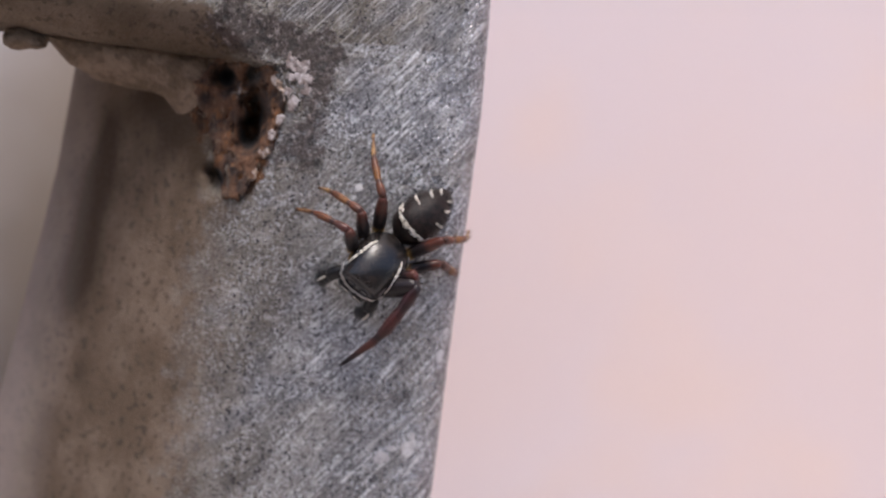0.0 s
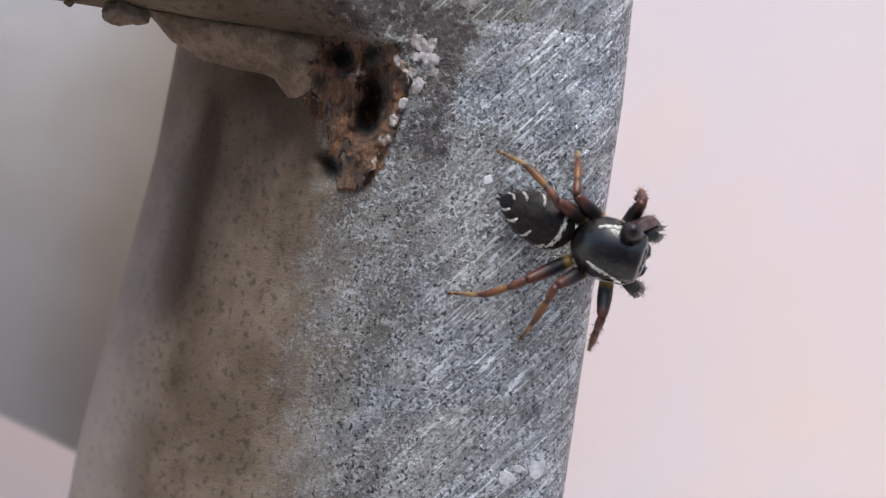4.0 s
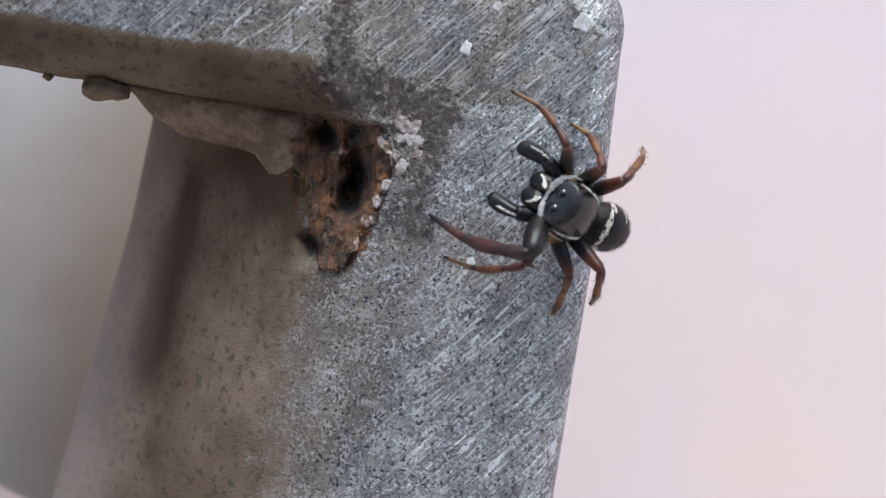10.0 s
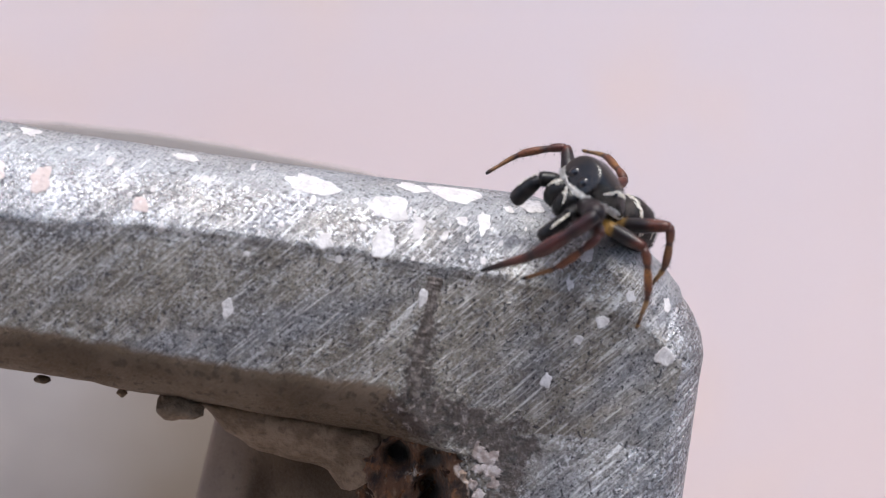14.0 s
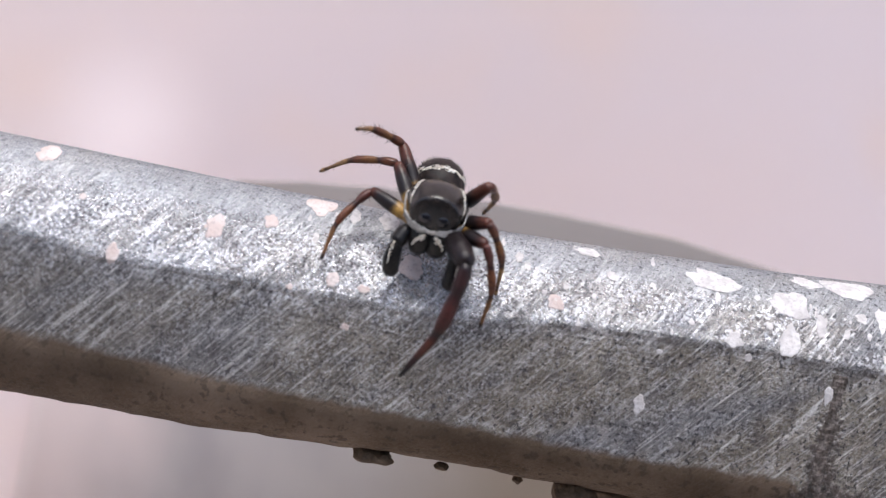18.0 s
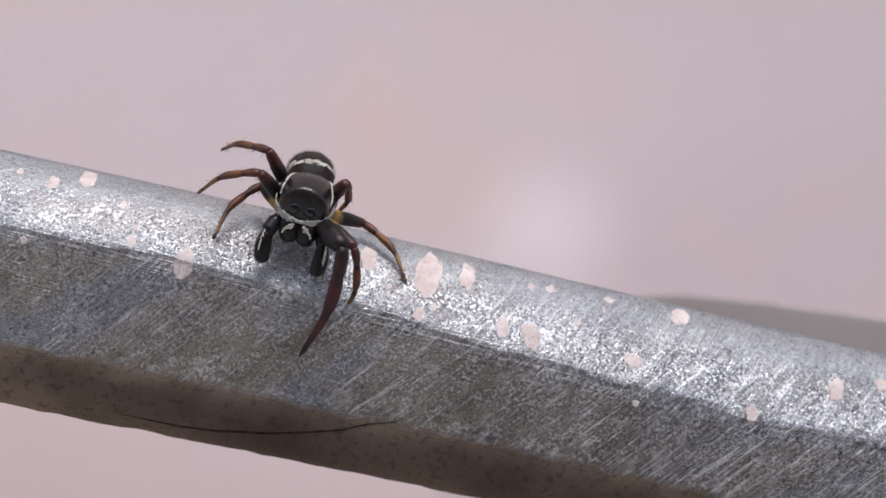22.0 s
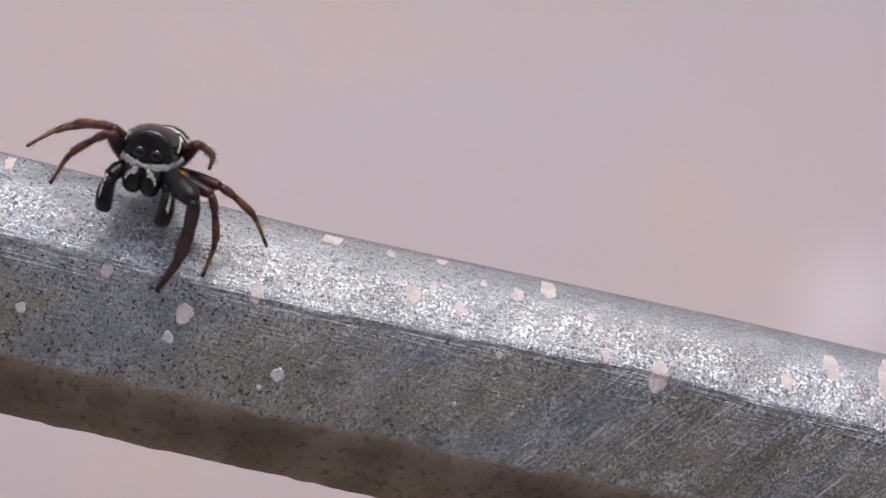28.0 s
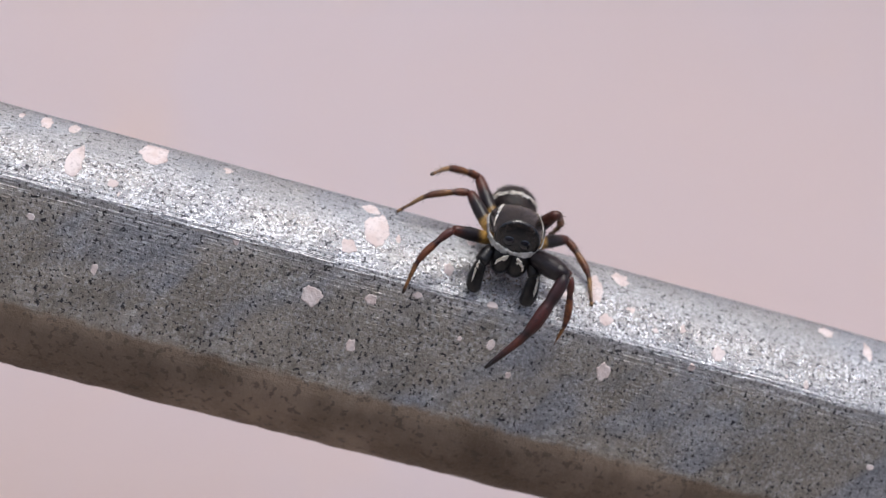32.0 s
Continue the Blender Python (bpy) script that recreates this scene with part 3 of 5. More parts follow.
def hollow(x, z):
    """Depth of the rusted hollow at the inner corner."""
    d = 0.09 * near(x, z, 0.16, -0.84, 0.16, 0.2)
    x, z = x + 0.035 * noise.noise((x * 12, z * 12, 7)), z + 0.035 * noise.noise((x * 12, z * 12, 17))
    for cx, cz, rx, rz, deep in CAVITIES:
        d += 0.7 * deep * max(0.0, near(x, z, cx, cz, rx * 1.2, rz * 1.2) - 0.15) / 0.85
    return d


def post_y(x, z):
    pts = post_front(z)
    return float(np.interp(x, [p[0] for p in pts], [p[1] for p in pts])) + ripple(x, z)


def post_rings():
    rings = []
    for z in np.concatenate([np.arange(-9, -3, 0.3), np.arange(-3, -1.4, 0.06), np.arange(-1.4, -0.2, 0.018), np.arange(-0.2, 0.19, 0.025)]):
        front = post_front(z)
        right, far = lerp(z, RIGHT), lerp(z, FAR_LEFT)
        back = [(right - 0.02, 0.7), (right - 0.1, 1.15), (0.4, 1.25), (far + 0.15, 1.2), (far - 0.02, 1.05)]
        lean = max(0.0, rail_y(1.0, z) - ripple(1.0, z) + 0.002) if z > -0.2 else 0.0
        rings.append([(x, y + lean + ripple(x, z) + hollow(x, z), z) for x, y in front] + [(x, y, z) for x, y in back])
    return rings


def post_oxide(x, y, z):
    left = lerp(z, LEFT)
    return float(np.interp(x, [left - 0.42, left + 0.12], [1, 0])) if y > -0.02 and x < left + 0.12 else (1.0 if y > 0.4 else 0.0)


post = part("post", loft(post_rings()), METAL, frame_thing, "upright metal bar, grey in front and browned on its side")
masked(post, {"oxide": post_oxide, "grime": grime_at, "rust": rust_at, "stain": post_stain_shade, "warm": lambda x, y, z: 1.0, "brushed_glare": lambda x, y, z: 0.0, "glint": lambda x, y, z: float(np.interp(x, [0.4, 1.1], [0.42, 0.7])), "pitted": lambda x, y, z: 0.8, "dark_tone": post_dark_tone, "crest": lambda x, y, z: 0.0, "even": lambda x, y, z: 0.45, "pale_lift": lambda x, y, z: float(np.interp(x, [-0.8, -0.5], [1, 0])) if y > 0.1 else 0.0, "ground_down": lambda x, y, z: float(np.interp(x, [0.45, 0.85], [0.05, 1.0]))})


def web():
    """The beige weld web under the rail, left of the hollow."""
    rings = []
    for x in np.linspace(-0.80, -0.03, 30):
        low = lerp(x, ((-0.8, -0.68), (-0.76, -0.70), (-0.67, -0.78), (-0.55, -0.83), (-0.35, -0.845), (-0.22, -0.855), (-0.1, -0.97), (0.03, -1.14), (0.12, -1.26)))
        low += 0.012 * noise.noise((x * 9, 0, 4))
        top = lerp(x, BOTTOM) + 0.028 + 0.012 * noise.noise((x * 12, 1, 4))
        ring = []
        for u in np.linspace(0, 1, 9):
            z = top + (low - top) * u
            ring.append((x, 0.19 + 0.05 * (1 - u) ** 5 + 0.03 * math.sin(u * 3) + 0.12 * u ** 3 + 0.012 * noise.noise((x * 8, z * 8, 9)), z))
        ring += [(x, 0.5, low + 0.01), (x, 0.55, top)]
        rings.append(ring)
    return loft(rings)


part("weld_web", web(), FILLET, frame_thing, "beige crusted weld web under the bar")


def crust(cx, cy, cz, rx, ry, rz, seed, n=14):
    """A lump of weld spatter."""
    rings = []
    for k in range(n):
        b = math.pi * (k + 0.5) / n
        ring = []
        for a in np.linspace(0, 2 * math.pi, 18, endpoint=False):
            d = Vector((math.sin(b) * math.cos(a), math.sin(b) * math.sin(a), math.cos(b)))
            r = 1 + 0.35 * noise.noise(d * 1.3 + Vector((seed, 0, 0))) + 0.13 * noise.noise(d * 4 + Vector((seed, 2, 0)))
            ring.append((cx + rx * d.x * r, cy + ry * d.y * r, cz + rz * d.z * r))
        rings.append(ring)
    return loft(rings)


for cx, cy, cz, rx, ry, rz, seed in ((-0.88, 0.24, -0.695, 0.10, 0.10, 0.055, 1), (-1.12, 0.27, -0.69, 0.02, 0.03, 0.02, 2), (-1.75, 0.26, -0.705, 0.09, 0.10, 0.04, 3), (-1.45, 0.26, -0.70, 0.03, 0.04, 0.015, 5)):
    part("weld_spatter", crust(cx, cy, cz, rx, ry, rz, seed), FILLET, frame_thing, "brown lump of weld spatter")

def seam():
    rings = []
    for z in np.linspace(0.08, -0.42, 30):
        w = 0.03 + 0.02 * noise.noise((0, z * 9, 3))
        c = 0.03 + 0.008 * noise.noise((2, z * 6, 3)) + 0.03 * (0.1 - z)
        rings.append([(c + w * u, rail_y(c + w * u, z) - h, z) for u, h in ((-1, -0.004), (-0.7, 0.002), (-0.2, 0.0015), (0.3, 0.003), (0.75, 0.002), (1, -0.004))])
    return loft(rings)


part("weld_seam", seam(), SEAM, frame_thing, "brownish upright weld seam")

CRACK = ((-5.6, -0.735), (-5.34, -0.73), (-5.17, -0.705), (-5.01, -0.668), (-4.8, -0.605), (-4.66, -0.55), (-4.55, -0.495), (-4.43, -0.455))


def crack():
    """A thin dark fold that runs up the rail's underside to its lower crease."""
    rings = []
    for x in np.linspace(-5.6, -4.43, 60):
        z = lerp(x, CRACK) + 0.006 * noise.noise((x * 7, 1, 2))
        w = 0.011 * math.sin(math.pi * (0.06 + 0.9 * (x + 5.6) / 1.17)) * (1 + 0.5 * noise.noise((x * 15, 3, 2)))
        rings.append([(x, rail_y(x, z + w * u) - h, z + w * u) for u, h in ((-1, -0.004), (-0.5, 0.0025), (0.5, 0.0025), (1, -0.004))])
    return loft(rings)


part("crack", crack(), CRACKED, frame_thing, "thin dark crack in the browned underside")

# Plate behind the corner, out of focus.
plate_rings = []
for x in np.linspace(-3.7, 0.6, 44):
    u = min(1.0, max(0.0, (-1.7 - x) / 2.0))
    y = 2.2 + 1.25 * u * u * (3 - 2 * u)
    low = lerp(x, ((-3.7, -2.55), (-2.0, -2.95), (-0.9, -3.3), (0.6, -3.4)))
    high = lerp(x, ((-3.7, -0.49), (-3.1, -0.2), (-2.7, 0.0), (-2.3, 0.12), (-1.9, 0.2), (-1.5, 0.245), (-1.0, 0.27), (-0.3, 0.28), (0.6, 0.2)))
    plate_rings.append([(x, y + 0.02, low), (x, y, low + 0.03), (x, y, high - 0.02), (x, y + 0.01, high), (x, y + 0.02, high - 0.01), (x, y + 0.05, low)])
tagged(new("bracket_plate", mesh_of("bracket_plate", loft(plate_rings), PLATE, True)), "dull grey bent metal plate behind the bars", "plate")


# ---- paint flecks ----
def fleck(x, z, w, h, side="rail", material=FLECK, seed=0, ragged=1.0):
    """A flake of dried paint that follows the surface."""
    depth = rail_y if side == "rail" else post_y
    rings = []
    for r, up in ((1.0, -0.003), (0.97, 0.0018), (0.9, 0.0028), (0.74, 0.003), (0.58, 0.003), (0.42, 0.003), (0.26, 0.003), (0.05, 0.003)):
        ring = []
        for a in np.linspace(0, 2 * math.pi, 30, endpoint=False):
            c, d = math.cos(a), math.sin(a)
            k = r * (1 + 0.5 * noise.noise((c * 1.2 + seed * 3.7, d * 1.2, seed)) + ragged * (0.2 * noise.noise((c * 3.1, d * 3.1, seed * 1.7)) + 0.08 * noise.noise((c * 7, d * 7, seed))))
            px, pz = x + 0.88 * w / 2 * k * math.cos(a), z + 0.85 * h / 2 * k * math.sin(a)
            if side == "rail":
                pz = min(pz, lerp(px, TOP) - 0.008 - 0.004 * (1 - r))
            ring.append((px, depth(px, pz) - up, pz))
        rings.append(ring)
    return part("paint_fleck", loft(rings, True, True), material, frame_thing)


CHIPS = ((0.30, -0.55, 0.05, 0.03), (0.345, -0.585, 0.03, 0.03), (0.396, -0.597, 0.04, 0.035), (0.41, -0.635, 0.03, 0.035), (0.434, -0.654, 0.04, 0.03), (0.445, -0.70, 0.022, 0.03), (0.39, -0.77, 0.022, 0.04), (0.36, -0.72, 0.02, 0.025), (0.318, -0.93, 0.018, 0.03), (0.345, -0.85, 0.016, 0.03), (0.37, -0.655, 0.026, 0.02))
WHITE_FLECKS_A = (
    (-8.09, -0.33, 0.051, 0.051), (-7.49, -0.31, 0.056, 0.056), (-7.08, -0.43, 0.026, 0.026), (-7.02, -0.36, 0.061, 0.066), (-2.03, 0.26, 0.051, 0.059), (-1.89, 0.27, 0.105, 0.08),
    (-1.69, 0.29, 0.098, 0.033), (-1.51, 0.26, 0.028, 0.019), (-1.43, 0.14, 0.023, 0.023), (-1.34, 0.25, 0.042, 0.042), (-1.05, 0.32, 0.145, 0.028), (-0.95, 0.26, 0.056, 0.037),
    (-0.75, -0.21, 0.051, 0.098), (-0.72, 0.02, 0.033, 0.023), (-0.61, 0.16, 0.028, 0.028), (-0.53, 0.32, 0.257, 0.08), (-0.43, 0.13, 0.075, 0.07), (-0.36, 0.07, 0.037, 0.042),
    (-0.34, 0.3, 0.028, 0.023), (-0.29, 0.21, 0.033, 0.033), (-0.2, 0.17, 0.098, 0.145), (-0.2, 0.3, 0.169, 0.117),
)
WHITE_FLECKS_B = (
    (-0.12, 0.39, 0.14, 0.037), (-0.07, 0.25, 0.051, 0.105), (0.0, -0.01, 0.047, 0.089), (0.04, 0.24, 0.028, 0.047), (0.05, 0.41, 0.234, 0.08), (0.1, 0.31, 0.059, 0.037),
    (0.19, 0.32, 0.059, 0.098), (0.21, 0.18, 0.035, 0.035), (0.27, 0.26, 0.023, 0.028), (0.29, 0.39, 0.047, 0.028), (0.39, 0.42, 0.122, 0.056), (0.45, 0.33, 0.037, 0.037),
    (0.56, -0.24, 0.042, 0.07), (0.57, 0.16, 0.037, 0.047), (0.62, 0.29, 0.07, 0.098), (0.65, -0.05, 0.04, 0.04), (0.73, 0.04, 0.066, 0.059), (0.74, 0.4, 0.037, 0.023),
    (0.83, 0.16, 0.047, 0.047), (1.0, 0.15, 0.042, 0.07), (1.01, -0.05, 0.105, 0.066),
)
WHITE_FLECKS = WHITE_FLECKS_A + WHITE_FLECKS_B
PINK_FLECKS_A = (
    (-13.37, 0.22, 0.028, 0.019), (-13.26, 0.22, 0.061, 0.047), (-13.19, -0.15, 0.037, 0.037), (-13.14, 0.22, 0.047, 0.033), (-13.08, 0.11, 0.075, 0.145), (-12.9, 0.07, 0.047, 0.042),
    (-12.88, -0.3, 0.033, 0.061), (-12.78, 0.21, 0.136, 0.089), (-12.45, 0.22, 0.047, 0.019), (-12.33, -0.03, 0.033, 0.033), (-11.96, -0.17, 0.108, 0.108), (-11.86, 0.07, 0.08, 0.07),
    (-11.8, 0.22, 0.094, 0.03), (-11.75, 0.15, 0.136, 0.122), (-11.74, -0.34, 0.047, 0.07), (-11.71, -0.12, 0.056, 0.056), (-11.52, -0.05, 0.042, 0.033), (-11.41, 0.08, 0.047, 0.059),
    (-11.33, 0.22, 0.084, 0.061), (-11.29, -0.19, 0.023, 0.028), (-11.19, -0.01, 0.056, 0.037), (-11.16, 0.21, 0.122, 0.098),
)
PINK_FLECKS_B = (
    (-11.15, -0.18, 0.042, 0.061), (-11.04, -0.29, 0.033, 0.033), (-11.03, 0.13, 0.037, 0.047), (-10.88, 0.11, 0.056, 0.061), (-10.75, 0.15, 0.084, 0.122), (-10.68, 0.05, 0.07, 0.056),
    (-10.64, -0.17, 0.066, 0.094), (-10.62, 0.21, 0.094, 0.047), (-10.26, -0.05, 0.037, 0.037), (-10.15, 0.03, 0.07, 0.07), (-9.62, 0.22, 0.094, 0.028), (-9.43, 0.19, 0.051, 0.07),
    (-9.34, -0.28, 0.033, 0.033), (-9.31, 0.2, 0.037, 0.037), (-8.93, 0.14, 0.08, 0.176), (-8.73, 0.18, 0.033, 0.033), (-8.58, 0.19, 0.136, 0.084), (-8.31, 0.2, 0.047, 0.066),
    (-8.21, 0.23, 0.047, 0.019), (-8.03, 0.23, 0.033, 0.019), (-7.79, -0.1, 0.056, 0.08), (-7.44, -0.2, 0.089, 0.098),
)
PINK_FLECKS_C = (
    (-7.18, -0.05, 0.061, 0.105), (-7.14, 0.23, 0.033, 0.014), (-6.92, 0.2, 0.098, 0.042), (-6.67, 0.2, 0.047, 0.023), (-6.59, 0.23, 0.033, 0.019), (-6.55, 0.08, 0.075, 0.084),
    (-6.47, 0.13, 0.037, 0.028), (-6.45, 0.22, 0.066, 0.033), (-6.35, 0.07, 0.051, 0.051), (-6.28, -0.31, 0.023, 0.023), (-6.26, 0.18, 0.033, 0.028), (-6.15, -0.07, 0.037, 0.042),
    (-6.11, 0.17, 0.061, 0.056), (-5.98, 0.21, 0.082, 0.066), (-5.71, 0.03, 0.051, 0.051), (-5.48, -0.01, 0.094, 0.164), (-4.92, 0.09, 0.061, 0.07), (-4.72, 0.18, 0.084, 0.112),
    (-4.46, 0.02, 0.066, 0.066), (-4.45, 0.17, 0.136, 0.176), (-4.28, 0.2, 0.089, 0.098), (-4.09, 0.04, 0.07, 0.094),
)
PINK_FLECKS_D = (
    (-3.99, 0.22, 0.033, 0.028), (-3.96, 0.04, 0.098, 0.129), (-3.9, 0.23, 0.051, 0.028), (-3.77, 0.13, 0.033, 0.023), (-3.63, 0.24, 0.059, 0.023), (-3.5, 0.04, 0.082, 0.07),
    (-3.45, -0.13, 0.037, 0.033), (-3.3, 0.24, 0.103, 0.07), (-3.11, 0.12, 0.033, 0.028), (-2.94, -0.06, 0.061, 0.094), (-2.57, 0.12, 0.089, 0.105), (-2.36, 0.18, 0.07, 0.056),
    (-2.23, -0.04, 0.028, 0.028), (-2.18, 0.27, 0.136, 0.08), (-2.07, 0.02, 0.056, 0.07), (-1.98, -0.15, 0.037, 0.033), (-1.94, 0.01, 0.056, 0.037), (-1.77, 0.13, 0.122, 0.103),
    (-1.58, 0.13, 0.094, 0.117), (-1.17, 0.12, 0.07, 0.07),
)
PINK_FLECKS = PINK_FLECKS_A + PINK_FLECKS_B + PINK_FLECKS_C + PINK_FLECKS_D
POST_FLECKS = (
    (0.75, -1.1, 0.051, 0.04), (1.01, -0.05, 0.094, 0.084), (1.06, -2.35, 0.08, 0.07), (1.1, -2.3, 0.056, 0.037), (1.18, -2.29, 0.07, 0.103), (1.19, -2.23, 0.042, 0.047),
    (1.26, -1.84, 0.042, 0.084), (1.27, -1.72, 0.028, 0.037),
)

HOLLOW_LEFT = ((-1.26, 0.15), (-1.2, 0.10), (-1.13, 0.06), (-1.03, 0.05), (-0.92, 0.0), (-0.86, -0.03), (-0.76, -0.085), (-0.66, -0.02), (-0.59, 0.05), (-0.55, 0.12))
HOLLOW_RIGHT = ((-1.26, 0.2), (-1.2, 0.235), (-1.13, 0.285), (-1.03, 0.305), (-0.93, 0.335), (-0.8, 0.36), (-0.73, 0.352), (-0.64, 0.30), (-0.59, 0.22), (-0.55, 0.14))


def hollow_edge(x, z):
    """How far inside the rusted hollow's ragged outline a place lies, in centimetres; below nought outside it."""
    wild = 0.034 * noise.noise((x * 11, z * 11, 4)) + 0.02 * noise.noise((x * 40, z * 40, 6))
    return min(x - lerp(z, HOLLOW_LEFT), lerp(z, HOLLOW_RIGHT) - x, z + 1.25, -0.55 - z) + wild


def rust_patch():
    """The flaking floor of the hollow: fibres, ledges and cavities, its border tucked under the post's skin."""
    xs, zs = np.arange(-0.16, 0.43, 0.0075), np.arange(-1.30, -0.50, 0.0075)
    rings = []
    for z in zs:
        ring = []
        for x in xs:
            e = hollow_edge(x, z)
            y = post_y(x, z) + hollow(x, z)
            if e > -0.02:
                y = min(y, 0.20 + 0.9 * hollow(x, z))
            cover = float(np.interp(e, [-0.012, 0.006], [0.05, -0.014]))
            bend = Vector((x * 9, z * 9, 1))
            warp = 0.05 * noise.noise(bend)
            ledge = abs(noise.noise(((x + warp) * 26, z * 9, 2.0)))
            crumb = noise.noise((x * 45, z * 45, 3)) * 0.5 + noise.noise((x * 95, z * 95, 5)) * 0.3
            relief = 0.035 * ledge - 0.018 * crumb - 0.016 * math.exp(-((e - 0.03) / 0.025) ** 2)
            ring.append((x, y + cover + (relief if e > 0 else 0.0), z))
        rings.append(ring)
    return loft(rings, False)


def cavity_at(x, y, z):
    return min(1.0, sum(1.1 * near(x, z, cx, cz, rx * 0.95, rz * 0.95) for cx, cz, rx, rz, _ in CAVITIES))


def rim_at(x, y, z):
    e = hollow_edge(x, z)
    right = float(np.interp(x, [0.1, 0.28], [0.25, 1.0]))
    return right * (0.45 + 0.9 * noise.noise((x * 12, z * 12, 8))) * math.exp(-((e - 0.01) / 0.028) ** 2) + 0.5 * near(x, z, 0.14, -0.79, 0.05, 0.08)


masked(part("rust_patch", rust_patch(), RUSTED, frame_thing, "orange-brown flaking rust with dark cavities and a pale rim"), {"cavity": cavity_at, "rim": rim_at})
for k, (cx, cz, rx, rz) in enumerate(CHIPS):
    tagged(fleck(cx, cz, rx * 2.3, rz * 2.1, "post", CHIP, k * 7 + 11, 2.3), "chipped whitish crust beside the rust").name = "paint_chip"
for k, (x, z, w, h) in enumerate(WHITE_FLECKS):
    fleck(x, z, w, h, "rail", FLECK_WHITE, k, 1.15)
for k, (x, z, w, h) in enumerate(PINK_FLECKS):
    fleck(x, z, w, h, "rail", FLECK, k + 50, 1.05)
for k, (x, z, w, h) in enumerate(POST_FLECKS):
    fleck(x, z, w, h, "post", FLECK_WHITE, k + 200, 1.2)
rng = random.Random(12)
for k in range(70):
    x = rng.uniform(-2.3, 0.9) if k < 45 else rng.uniform(-13, -2.3)
    z = lerp(x, HIGH_CREASE) + (lerp(x, TOP) - lerp(x, HIGH_CREASE)) * rng.uniform(0.05, 0.95)
    w = rng.uniform(0.012, 0.03)
    fleck(x, z, w, w * rng.uniform(0.8, 1.6), "rail", FLECK_WHITE if k < 45 else FLECK, k + 300, 0.9).name = "paint_speck"

# ---- spider ----
spider = tagged(new("jumping_spider"), "small black jumping spider with white bands, seven amber-brown legs", "spider")
MM = 0.1


BULGE = 0.96  # sections of the carapace: 1 is round, less is squarish
CARAPACE = ((-1.52, 0.22, -0.28, 0.22), (-1.42, 0.55, -0.25, 0.38), (-1.15, 0.92, -0.18, 0.58), (-0.75, 1.14, -0.10, 0.76), (-0.3, 1.23, -0.04, 0.88), (0.1, 1.22, 0.0, 0.93), (0.5, 1.16, 0.02, 0.94), (0.9, 1.08, 0.02, 0.92), (1.2, 1.03, 0.0, 0.89), (1.4, 0.98, -0.01, 0.82), (1.48, 0.86, -0.03, 0.68), (1.52, 0.5, -0.05, 0.42))
ABDOMEN = ((-4.85, 0.10, 0.0, 0.12), (-4.7, 0.30, 0.02, 0.30), (-4.3, 0.6, 0.08, 0.58), (-3.7, 0.9, 0.15, 0.84), (-3.05, 1.03, 0.17, 0.95), (-2.4, 1.01, 0.14, 0.93), (-1.95, 0.85, 0.07, 0.8), (-1.65, 0.56, -0.02, 0.52), (-1.5, 0.28, -0.1, 0.25))


def around(profile, y, a, lift=0.02):
    """A point on the body's skin at y and angle a."""
    w, z, h = (float(np.interp(y, [p[0] for p in profile], [p[k] for p in profile])) for k in (1, 2, 3))
    power = BULGE if profile is CARAPACE else 1.0
    c, d = math.cos(a), math.sin(a)
    return Vector((MM * (w + lift) * math.copysign(abs(c) ** power, c), MM * y, MM * (z + (h + lift) * math.copysign(abs(d) ** power, d))))


def band(profile, line, width, lift=0.025, seed=0, gap=-0.36, count=700):
    """A ragged strip of pale scales along a line of (y, angle in degrees)."""
    n = 26
    ts = np.linspace(0, 1, len(line))
    rows = []
    for i in range(n):
        u = i / (n - 1)
        y, a = (float(np.interp(u, ts, [q[k] for q in line])) for k in (0, 1))
        y2, a2 = (float(np.interp(min(1, u + 0.03), ts, [q[k] for q in line])) for k in (0, 1))
        y1, a1 = (float(np.interp(max(0, u - 0.03), ts, [q[k] for q in line])) for k in (0, 1))
        dy, da = (y2 - y1), radians(a2 - a1) * 1.1
        ln = math.hypot(dy, da) or 1
        w = width / 2 * (1 + 0.45 * noise.noise((i * 0.9, seed, 2))) * (0.35 + 0.65 * math.sin(math.pi * min(1, max(0, 0.08 + 0.84 * u))))
        row = []
        for s, up in ((-1, -0.03), (-0.8, lift), (0.8, lift), (1, -0.03)):
            row.append(around(profile, y + s * w * da / ln, radians(a) - s * w * dy / ln / 1.1, up))
        rows.append(row)
    return scales(rows, seed, count, gap)


